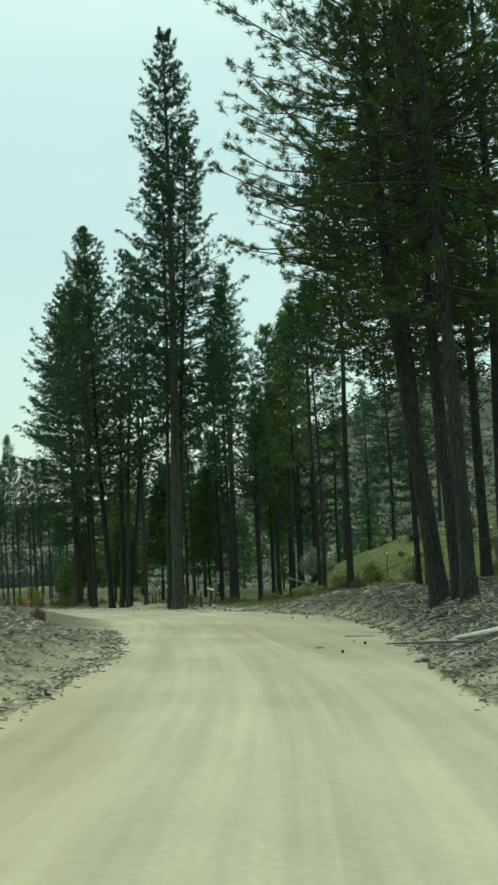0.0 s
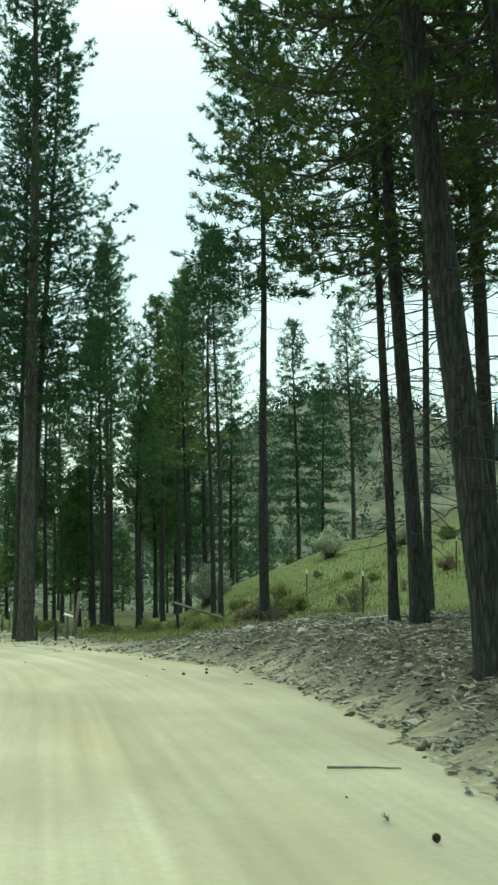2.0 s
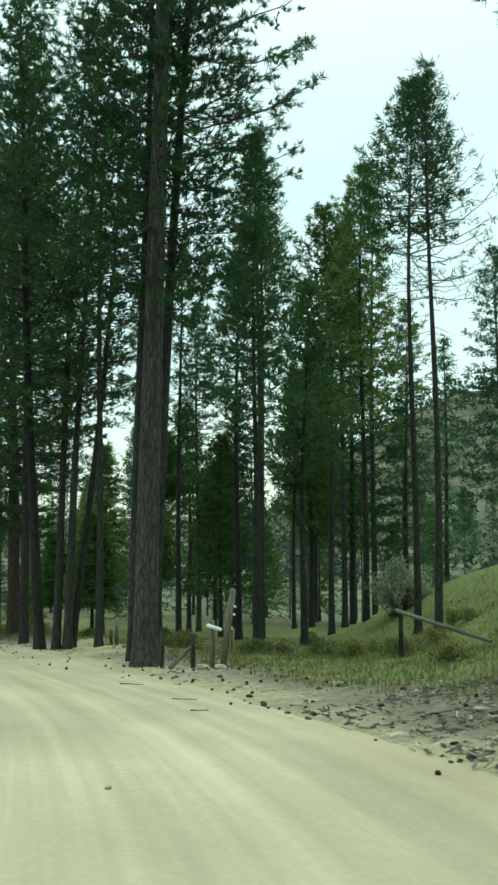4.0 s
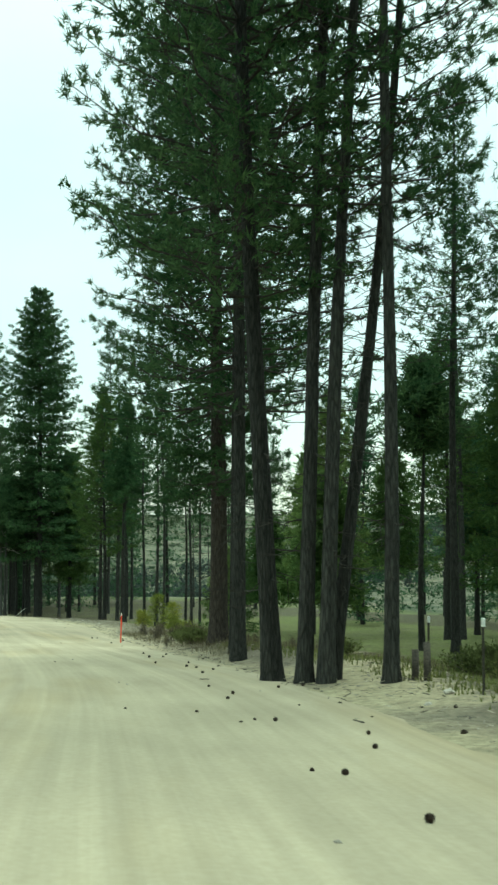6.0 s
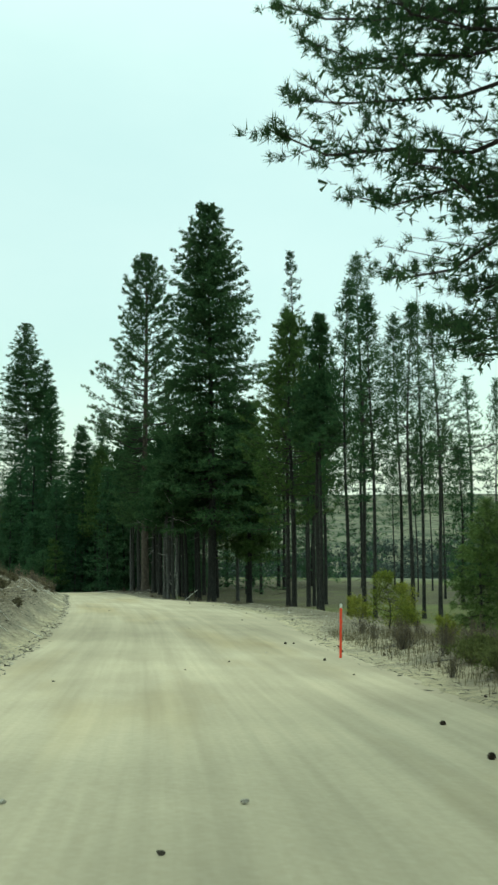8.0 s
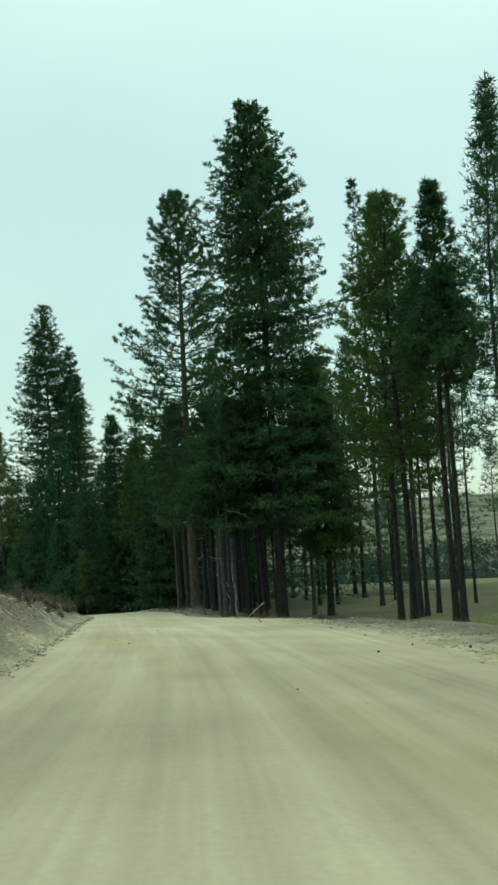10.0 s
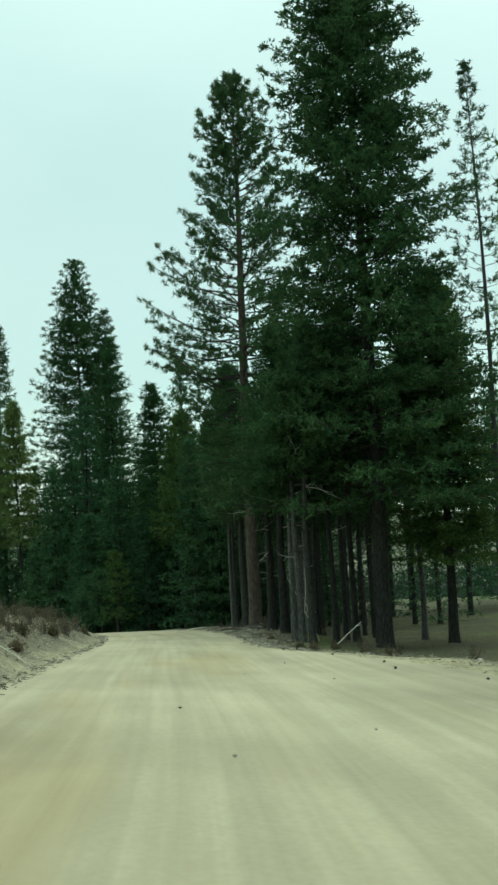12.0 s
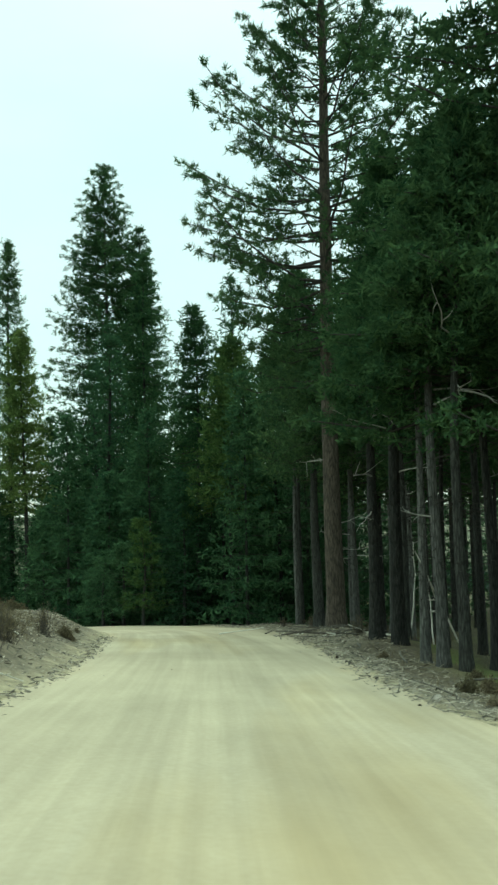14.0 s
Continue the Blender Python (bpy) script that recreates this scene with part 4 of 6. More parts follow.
stand_tree(tree_meshes(20, 22.9, 0.41, 6.5, 2.8, (0.000, 0.000), kind="fir", whorls=32, per=3.4, twigs=5, tufts=2, needles=8, size=0.34, width=0.07, sides=7, segs=3, spire=0.65, dead=30, core=4, needle=FIR_M), -31.52, 106.77, label="dense dark fir with boughs close to the ground", category="fir tree", name="fir_tree")
stand_tree(tree_meshes(21, 22.5, 0.39, 8.5, 2.4, (0.000, 0.000), whorls=32, per=3.6, twigs=5, tufts=2, needles=8, size=0.3, width=0.06, sides=7, segs=3, spire=0.65, dead=30, core=1, brush=0.3), -25.34, 92.86, label="slender dark pine in the woods behind the grass")
stand_tree(tree_meshes(22, 24.6, 0.41, 10.3, 2.6, (0.000, 0.000), whorls=32, per=3.6, twigs=5, tufts=2, needles=8, size=0.3, width=0.06, sides=7, segs=3, spire=0.65, dead=30, core=1, brush=0.3), -53.56, 97.73, label="slender dark pine in the woods behind the grass")
stand_tree(tree_meshes(23, 23.7, 0.39, 11.2, 2.6, (0.000, 0.000), whorls=32, per=3.6, twigs=5, tufts=2, needles=8, size=0.3, width=0.06, sides=7, segs=3, spire=0.65, dead=30, core=1, brush=0.3), -47.26, 84.05, label="slender dark pine in the woods behind the grass")
stand_tree(tree_meshes(24, 35.2, 0.68, 9.5, 4.3, (0.018, 0.012), whorls=44, per=4.5, twigs=10, tufts=2, needles=17, size=0.22, width=0.036, core=6, spire=0.62, dead=18, sides=72, brush=0.2, bark=FURROW_M), -31.04, 54.52, label="great pine with thick furrowed bark on the sandy berm")
stand_tree(tree_meshes(25, 29.0, 0.31, 11.0, 2.8, (0.022, 0.014), whorls=34, per=4.2, twigs=7, tufts=2, needles=17, size=0.22, width=0.035, core=2, spire=0.62, brush=0.2), -32.62, 56.30, label="stout dark pine with furrowed bark at the road edge")
stand_tree(tree_meshes(99, 30, 0.42, 11.5, 2.4, (0.047, 0.032), whorls=34, per=4.2, twigs=7, tufts=2, needles=17, size=0.22, width=0.035, core=0, spire=0.62, brush=0.2), -32.02, 56.42, label="dark pine leaning out from behind the great pine")
stand_tree(tree_meshes(26, 24.0, 0.30, 9.0, 2.6, (0.008, 0.006), whorls=30, per=3.3, twigs=6, tufts=2, needles=17, size=0.21, width=0.034, dead=34, spire=0.6, core=1, brush=0.2), -37.86, 62.14, label="slim straight pine behind the sandy berm")
stand_tree(tree_meshes(27, 25.0, 0.34, 9.0, 3.0, (0.029, 0.024), whorls=23, per=3.3, twigs=5, tufts=2, needles=17, size=0.21, width=0.034, dead=34, spire=0.6, core=1, brush=0.2), -40.05, 62.47, label="stout dark pine with furrowed bark at the road edge")
stand_tree(tree_meshes(28, 25.0, 0.34, 9.0, 3.0, (0.037, 0.026), whorls=23, per=3.3, twigs=5, tufts=2, needles=17, size=0.21, width=0.034, dead=34, spire=0.6, core=1, brush=0.2), -39.53, 62.47, label="stout dark pine with furrowed bark at the road edge")
stand_tree(tree_meshes(29, 23.0, 0.30, 9.0, 2.6, (0.088, 0.073), whorls=23, per=3.3, twigs=5, tufts=2, needles=17, size=0.21, width=0.034, dead=34, spire=0.6, core=1, brush=0.2), -39.74, 63.05, label="leaning dark pine forking from the foot of its neighbour")
stand_tree(tree_meshes(30, 27.0, 0.44, 8.0, 4.2, (-0.038, -0.032), whorls=44, per=4.5, twigs=10, tufts=2, needles=14, size=0.22, width=0.041, core=4, spire=0.62, brush=0.2), -41.00, 62.70, label="stout dark pine with furrowed bark at the road edge")
stand_tree(tree_meshes(31, 27.0, 0.42, 7.0, 5.3, (0.000, 0.000), whorls=44, per=4.5, twigs=10, tufts=2, needles=14, size=0.22, width=0.041, core=4, spire=0.62, brush=0.2), -46.22, 68.26, label="stout dark pine with furrowed bark at the road edge")
stand_tree(tree_meshes(32, 25.0, 0.36, 8.0, 4.0, (0.000, 0.000), whorls=26, per=4.2, twigs=6, tufts=2, needles=17, size=0.22, width=0.035, core=4, spire=0.62, brush=0.2), -48.14, 70.59, label="stout dark pine with furrowed bark at the road edge")
stand_tree(tree_meshes(33, 27.0, 0.68, 5.6, 5.6, (0.000, 0.000), bark=UMBER_BARK_M, whorls=38, per=4.4, twigs=18, tufts=3, needles=24, size=0.2, width=0.024, dead=14, sides=48, droop=0.25, core=34, spire=0.45, stout=1.05, brush=0.12), -52.60, 75.30, label="stout pine with long low boughs reaching over the road")
stand_tree(tree_meshes(34, 26.3, 0.38, 16.0, 2.8, (0.000, 0.000), whorls=36, per=3.6, twigs=6, tufts=2, needles=8, size=0.3, width=0.06, sides=8, segs=3, core=1, spire=1.0, brush=0.3), -38.76, 77.63, label="tall slim pine beyond the wire fence")
stand_tree(tree_meshes(35, 22.8, 0.42, 13.6, 2.6, (0.000, 0.000), whorls=36, per=3.6, twigs=6, tufts=2, needles=8, size=0.3, width=0.06, sides=8, segs=3, core=1, spire=1.0, brush=0.3), -43.37, 84.32, label="tall slim pine beyond the wire fence")
stand_tree(tree_meshes(36, 19.1, 0.36, 10.5, 2.2, (0.000, 0.000), whorls=36, per=4.0, twigs=5, tufts=2, needles=7, size=0.38, width=0.09, sides=7, segs=3, core=2), -47.11, 100.62, label="slender dark pine in the woods behind the grass")
stand_tree(tree_meshes(37, 32.4, 0.51, 5.1, 3.4, (0.000, 0.000), whorls=32, per=3.4, twigs=5, tufts=2, needles=8, size=0.34, width=0.07, sides=7, segs=3, spire=0.65, dead=30, core=4), -44.19, 105.04, label="tall slim pine in the field beyond the fence")
stand_tree(tree_meshes(38, 31.4, 0.48, 5.8, 3.4, (0.000, 0.000), whorls=32, per=3.4, twigs=5, tufts=2, needles=8, size=0.34, width=0.07, sides=7, segs=3, spire=0.65, dead=30, core=4), -41.25, 101.84, label="tall slim pine in the field beyond the fence")
stand_tree(tree_meshes(39, 17.7, 0.43, 4.7, 3.0, (0.000, 0.000), kind="fir", whorls=36, per=4.0, twigs=5, tufts=2, needles=7, size=0.38, width=0.09, sides=7, segs=3, core=5, needle=FIR_M), -53.50, 103.11, label="dense dark fir with boughs close to the ground", category="fir tree", name="fir_tree")
stand_tree(tree_meshes(40, 12.2, 0.30, 2.6, 2.4, (0.000, 0.000), kind="fir", whorls=36, per=3.0, twigs=5, tufts=2, needles=7, size=0.38, width=0.09, sides=7, segs=3, core=1, needle=OLIVE_M), -45.88, 86.79, label="dense dark fir with boughs close to the ground", category="fir tree", name="fir_tree")
stand_tree(tree_meshes(41, 23.7, 0.48, 6.6, 2.6, (0.000, 0.000), needle=OLIVE_M, whorls=36, per=4.0, twigs=5, tufts=2, needles=7, size=0.38, width=0.09, sides=7, segs=3, core=5), -50.72, 113.21, label="olive-green pine in the woods behind the grass")
stand_tree(tree_meshes(42, 27.8, 0.44, 13.5, 3.0, (0.000, 0.000), kind="fir", whorls=36, per=4.0, twigs=5, tufts=2, needles=7, size=0.38, width=0.09, sides=7, segs=3, core=5, needle=FIR_M), -41.28, 95.95, label="dense dark fir with boughs close to the ground", category="fir tree", name="fir_tree")
stand_tree(tree_meshes(43, 20.6, 0.45, 7.8, 2.8, (0.000, 0.000), needle=OLIVE_M, whorls=36, per=4.0, twigs=5, tufts=2, needles=7, size=0.38, width=0.09, sides=7, segs=3, core=5), -46.53, 102.55, label="olive-green pine in the woods behind the grass")
stand_tree(tree_meshes(44, 21.8, 0.46, 6.9, 3.0, (0.000, 0.000), kind="fir", whorls=36, per=4.0, twigs=5, tufts=2, needles=7, size=0.38, width=0.09, sides=7, segs=3, core=5), -50.73, 117.00, label="dense dark fir with boughs close to the ground", category="fir tree", name="fir_tree")
stand_tree(tree_meshes(45, 12.6, 0.36, 4.5, 2.6, (0.000, 0.000), kind="fir", whorls=36, per=4.0, twigs=5, tufts=2, needles=7, size=0.38, width=0.09, sides=7, segs=3, core=5, needle=OLIVE_M), -55.57, 103.95, label="dense dark fir with boughs close to the ground", category="fir tree", name="fir_tree")
stand_tree(tree_meshes(46, 13.1, 0.31, 9.0, 2.0, (0.000, 0.000), whorls=36, per=4.0, twigs=5, tufts=2, needles=7, size=0.38, width=0.09, sides=7, segs=3, core=2), -50.45, 87.19, label="slender dark pine in the woods behind the grass")
stand_tree(tree_meshes(47, 12.0, 0.38, 4.5, 2.6, (0.000, 0.000), kind="fir", whorls=36, per=4.0, twigs=5, tufts=2, needles=7, size=0.38, width=0.09, sides=7, segs=3, core=5, needle=OLIVE_M), -62.19, 105.85, label="dense dark fir with boughs close to the ground", category="fir tree", name="fir_tree")
stand_tree(tree_meshes(48, 17.0, 0.39, 7.4, 2.6, (0.000, 0.000), kind="fir", whorls=36, per=3.0, twigs=5, tufts=2, needles=7, size=0.38, width=0.09, sides=7, segs=3, core=1, needle=OLIVE_M), -54.81, 98.45, label="dense dark fir with boughs close to the ground", category="fir tree", name="fir_tree")
stand_tree(tree_meshes(49, 12.7, 0.32, 3.8, 2.8, (0.000, 0.000), kind="fir", whorls=36, per=4.0, twigs=5, tufts=2, needles=7, size=0.38, width=0.09, sides=7, segs=3, core=5, needle=OLIVE_M), -67.18, 103.50, label="dense dark fir with boughs close to the ground", category="fir tree", name="fir_tree")
stand_tree(tree_meshes(50, 14.6, 0.31, 4.1, 2.8, (0.000, 0.000), kind="fir", whorls=36, per=4.0, twigs=5, tufts=2, needles=7, size=0.38, width=0.09, sides=7, segs=3, core=5, needle=OLIVE_M), -61.86, 97.36, label="dense dark fir with boughs close to the ground", category="fir tree", name="fir_tree")
stand_tree(tree_meshes(51, 8.1, 0.18, 2.3, 2.0, (0.000, 0.000), kind="fir", needle=OLIVE_M, whorls=36, per=4.0, twigs=5, tufts=2, needles=7, size=0.38, width=0.09, sides=7, segs=3, core=5), -54.50, 85.44, label="olive-green pine in the woods behind the grass", category="fir tree", name="fir_tree")
stand_tree(tree_meshes(52, 8.6, 0.35, 2.5, 2.4, (0.000, 0.000), kind="fir", whorls=36, per=4.0, twigs=5, tufts=2, needles=7, size=0.38, width=0.09, sides=7, segs=3, core=5, needle=OLIVE_M), -72.08, 105.09, label="dense dark fir with boughs close to the ground", category="fir tree", name="fir_tree")
stand_tree(tree_meshes(53, 22.1, 0.35, 7.8, 2.1, (0.000, 0.000), whorls=40, per=3.0, twigs=4, tufts=1, needles=10, size=0.34, width=0.06, sides=7, dead=36, segs=3, spire=0.9, core=0), -101.00, 119.59, label="thin pole-like pine in the open stand")
stand_tree(tree_meshes(54, 19.1, 0.25, 6.3, 1.8, (0.000, 0.000), whorls=40, per=3.0, twigs=4, tufts=1, needles=10, size=0.34, width=0.06, sides=7, dead=36, segs=3, spire=0.9, core=0), -84.11, 105.23, label="thin pole-like pine in the open stand")
stand_tree(tree_meshes(55, 22.0, 0.30, 7.9, 2.1, (0.000, 0.000), whorls=40, per=3.0, twigs=4, tufts=1, needles=10, size=0.34, width=0.06, sides=7, dead=36, segs=3, spire=0.9, core=0), -86.08, 108.81, label="thin pole-like pine in the open stand")
stand_tree(tree_meshes(56, 19.1, 0.26, 8.4, 1.8, (0.000, 0.000), whorls=40, per=3.0, twigs=4, tufts=1, needles=10, size=0.34, width=0.06, sides=7, dead=36, segs=3, spire=0.9, core=0), -84.29, 107.70, label="thin pole-like pine in the open stand")
stand_tree(tree_meshes(57, 19.2, 0.25, 7.5, 1.7, (0.000, 0.000), whorls=40, per=3.0, twigs=4, tufts=1, needles=10, size=0.34, width=0.06, sides=7, dead=36, segs=3, spire=0.9, core=0), -86.84, 113.36, label="thin pole-like pine in the open stand")
stand_tree(tree_meshes(58, 18.5, 0.26, 8.5, 1.8, (0.000, 0.000), whorls=40, per=3.0, twigs=4, tufts=1, needles=10, size=0.34, width=0.06, sides=7, dead=36, segs=3, spire=0.9, core=0), -82.57, 109.09, label="thin pole-like pine in the open stand")
stand_tree(tree_meshes(59, 18.8, 0.27, 7.9, 1.8, (0.000, 0.000), whorls=40, per=3.0, twigs=4, tufts=1, needles=10, size=0.34, width=0.06, sides=7, dead=36, segs=3, spire=0.9, core=0), -82.50, 111.64, label="thin pole-like pine in the open stand")
stand_tree(tree_meshes(60, 21.4, 0.32, 6.3, 2.1, (0.000, 0.000), whorls=40, per=3.0, twigs=4, tufts=1, needles=10, size=0.34, width=0.06, sides=7, dead=36, segs=3, spire=0.9, core=0), -103.45, 124.14, label="thin pole-like pine in the open stand")
stand_tree(tree_meshes(61, 12.1, 0.30, 1.6, 2.1, (0.000, 0.000), whorls=40, per=3.0, twigs=4, tufts=1, needles=10, size=0.34, width=0.055, sides=7, dead=36, segs=3, spire=0.9), -91.88, 127.07, label="thin pole-like pine in the open stand")
stand_tree(tree_meshes(62, 21.3, 0.23, 17.0, 1.2, (0.000, 0.000), whorls=16, per=2.0, twigs=3, tufts=1, needles=1, size=0.1, width=0.01, sides=7, dead=60, segs=4), -82.68, 110.27, label="bare dead pine snag with stub branches")
stand_tree(tree_meshes(63, 5.5, 0.14, 0.5, 1.5, (0.000, 0.000), kind="fir", needle=OLIVE_M, whorls=22, per=4.5, twigs=5, tufts=2, needles=14, size=0.2, width=0.026, sides=7, dead=2, segs=3, core=3), -68.01, 94.94, label="young olive pine with boughs to the ground", category="fir tree", name="fir_tree")
stand_tree(tree_meshes(64, 5.7, 0.14, 0.5, 1.6, (0.000, 0.000), kind="fir", needle=OLIVE_M, whorls=22, per=4.5, twigs=5, tufts=2, needles=14, size=0.2, width=0.026, sides=7, dead=2, segs=3, core=3), -69.67, 98.64, label="young olive pine with boughs to the ground", category="fir tree", name="fir_tree")
stand_tree(tree_meshes(65, 36.2, 0.75, 7.2, 7.4, (0.000, 0.000), kind="fir", whorls=66, per=5.2, twigs=12, tufts=2, needles=13, size=0.28, width=0.085, sides=10, dead=20, segs=3, core=30, spire=0.6, ragged=0.12), -115.85, 122.47, label="towering dense dark fir beside the bend", category="fir tree", name="fir_tree")
stand_tree(tree_meshes(66, 18.5, 0.50, 4.5, 3.8, (0.000, 0.000), kind="fir", whorls=54, per=4.8, twigs=8, tufts=2, needles=9, size=0.3, width=0.062, dead=8, segs=3, core=14, spire=0.8, ragged=0.1, needle=OLIVE_M), -115.02, 126.30, label="olive-green dense fir with boughs close to the ground", category="fir tree", name="fir_tree")
stand_tree(tree_meshes(67, 35.8, 0.84, 11.0, 6.4, (0.000, 0.000), bark=RED_BARK_M, whorls=48, per=4.4, twigs=9, tufts=3, needles=17, size=0.32, width=0.055, sides=14, dead=36, segs=4, core=6, spire=0.55, stout=1.3, ragged=0, brush=0.25), -133.20, 128.20, label="tall pine with ruddy lower bark and open crown at the bend", snags=4)
stand_tree(tree_meshes(68, 38.6, 0.60, 3.0, 9.0, (0.000, 0.000), kind="fir", whorls=84, per=5.6, twigs=6, tufts=2, needles=11, size=0.3, width=0.08, dead=8, segs=3, core=20, spire=0.74), -177.29, 140.33, label="dense dark fir with boughs close to the ground", category="fir tree", name="fir_tree")
stand_tree(tree_meshes(69, 33.3, 0.50, 3.0, 5.0, (0.000, 0.000), kind="fir", whorls=50, per=4.0, twigs=5, tufts=2, needles=7, size=0.38, width=0.09, sides=7, segs=3, core=14, spire=0.75), -176.47, 142.94, label="dense dark fir with boughs close to the ground", category="fir tree", name="fir_tree")
stand_tree(tree_meshes(70, 38.1, 0.45, 14.0, 3.4, (0.000, 0.000), whorls=36, per=3.0, twigs=5, tufts=2, needles=9, size=0.34, width=0.075, sides=7, segs=3, core=0, brush=0.3), -124.61, 142.10, label="thin pole-like pine in the open stand")
stand_tree(tree_meshes(71, 19.6, 0.36, 5.8, 3.6, (0.000, 0.000), needle=OLIVE_M, whorls=34, per=3.8, twigs=8, tufts=2, needles=16, size=0.26, width=0.042, dead=40, spire=0.6, core=5, brush=0.3), -93.10, 109.90, label="olive-green open pine by the sandy pull-out")
stand_tree(tree_meshes(72, 14.6, 0.30, 9.9, 1.8, (0.000, 0.000), whorls=36, per=4.0, twigs=6, tufts=2, needles=12, size=0.27, width=0.05, sides=8, segs=3, core=1, spire=1.0, dead=40, brush=0.3), -88.55, 107.71, label="slim dark pine by the sandy pull-out")
stand_tree(tree_meshes(73, 19.1, 0.32, 10.9, 2.2, (0.000, 0.000), whorls=36, per=4.0, twigs=6, tufts=2, needles=12, size=0.27, width=0.05, sides=8, segs=3, core=1, spire=1.0, dead=40, brush=0.3), -90.05, 109.09, label="slim dark pine by the sandy pull-out")
stand_tree(tree_meshes(74, 21.2, 0.34, 8.0, 2.6, (0.000, 0.000), needle=OLIVE_M, whorls=36, per=4.0, twigs=6, tufts=2, needles=12, size=0.27, width=0.05, sides=8, segs=3, core=1, spire=1.0, dead=40, brush=0.3), -95.83, 112.11, label="slim dark pine by the sandy pull-out")
stand_tree(tree_meshes(75, 16.5, 0.28, 9.0, 2.0, (0.000, 0.000), whorls=36, per=4.0, twigs=6, tufts=2, needles=11, size=0.27, width=0.05, sides=8, segs=3, core=0, spire=1.0), -101.33, 120.55, label="thin pole-like pine in the open stand")
stand_tree(tree_meshes(76, 12, 0.44, 6.6000000000000005, 1.9, (0.000, 0.000), whorls=36, per=4.0, twigs=6, tufts=2, needles=9, size=0.3, width=0.055, sides=8, segs=3, core=1, spire=0.9, dead=70, bark=BARK_M), -123.11, 121.50, label="dark-trunked pine with bare lower limbs in the dense stand", snags=4)
stand_tree(tree_meshes(77, 15.7, 0.46, 8.5, 1.9, (0.000, 0.000), whorls=36, per=4.0, twigs=6, tufts=2, needles=9, size=0.3, width=0.055, sides=8, segs=3, core=1, spire=0.9, dead=70, bark=BARK_M), -121.90, 121.35, label="dark-trunked pine with bare lower limbs in the dense stand", snags=4)
stand_tree(tree_meshes(78, 12.5, 0.28, 6.875000000000001, 1.9, (0.000, 0.000), whorls=36, per=4.0, twigs=6, tufts=2, needles=9, size=0.3, width=0.055, sides=8, segs=3, core=1, spire=0.9, dead=70, bark=GREY_BARK_M), -118.50, 119.12, label="dark-trunked pine with bare lower limbs in the dense stand")
stand_tree(tree_meshes(79, 14, 0.33, 7.700000000000001, 1.9, (0.000, 0.000), kind="fir", whorls=36, per=4.0, twigs=6, tufts=2, needles=9, size=0.3, width=0.055, sides=8, segs=3, core=1, spire=0.9, dead=70, bark=GREY_BARK_M), -117.47, 118.74, label="dark-trunked pine with bare lower limbs in the dense stand", category="fir tree", name="fir_tree", snags=4)
stand_tree(tree_meshes(80, 14.5, 0.32, 7.9750000000000005, 1.9, (0.000, 0.000), whorls=36, per=4.0, twigs=6, tufts=2, needles=9, size=0.3, width=0.055, sides=8, segs=3, core=1, spire=0.9, dead=70, bark=BARK_M), -116.36, 118.42, label="dark-trunked pine with bare lower limbs in the dense stand", snags=4)
stand_tree(tree_meshes(81, 15, 0.32, 8.25, 1.9, (0.000, 0.000), kind="fir", whorls=36, per=4.0, twigs=6, tufts=2, needles=9, size=0.3, width=0.055, sides=8, segs=3, core=1, spire=0.9, dead=70), -117.83, 121.15, label="dark-trunked pine with bare lower limbs in the dense stand", category="fir tree", name="fir_tree")
stand_tree(tree_meshes(82, 16, 0.39, 8.5, 1.9, (0.000, 0.000), kind="fir", whorls=36, per=4.0, twigs=6, tufts=2, needles=9, size=0.3, width=0.055, sides=8, segs=3, core=1, spire=0.9, dead=70, bark=GREY_BARK_M), -137.18, 132.77, label="dark-trunked pine with bare lower limbs in the dense stand", category="fir tree", name="fir_tree", snags=4)
stand_tree(tree_meshes(83, 19, 0.35, 8.5, 1.9, (0.000, 0.000), kind="fir", whorls=36, per=4.0, twigs=6, tufts=2, needles=9, size=0.3, width=0.055, sides=8, segs=3, core=1, spire=0.9, dead=70, bark=BARK_M), -124.87, 128.26, label="dark-trunked pine with bare lower limbs in the dense stand", category="fir tree", name="fir_tree")
stand_tree(tree_meshes(84, 18.4, 0.42, 8.5, 1.9, (0.000, 0.000), kind="fir", whorls=36, per=4.0, twigs=6, tufts=2, needles=9, size=0.3, width=0.055, sides=8, segs=3, core=1, spire=0.9, dead=70, bark=GREY_BARK_M), -132.52, 131.95, label="dark-trunked pine with bare lower limbs in the dense stand", category="fir tree", name="fir_tree", snags=4)
stand_tree(tree_meshes(85, 14, 0.54, 7.700000000000001, 1.9, (0.000, 0.000), kind="fir", whorls=36, per=4.0, twigs=6, tufts=2, needles=9, size=0.3, width=0.055, sides=8, segs=3, core=1, spire=0.9, dead=70, bark=BARK_M), -136.77, 130.12, label="dark-trunked pine with bare lower limbs in the dense stand", category="fir tree", name="fir_tree")
stand_tree(tree_meshes(86, 20, 0.45, 8.5, 1.9, (0.000, 0.000), kind="fir", whorls=36, per=4.0, twigs=6, tufts=2, needles=9, size=0.3, width=0.055, sides=8, segs=3, core=1, spire=0.9, dead=70, bark=GREY_BARK_M), -141.86, 139.53, label="dark-trunked pine with bare lower limbs in the dense stand", category="fir tree", name="fir_tree")
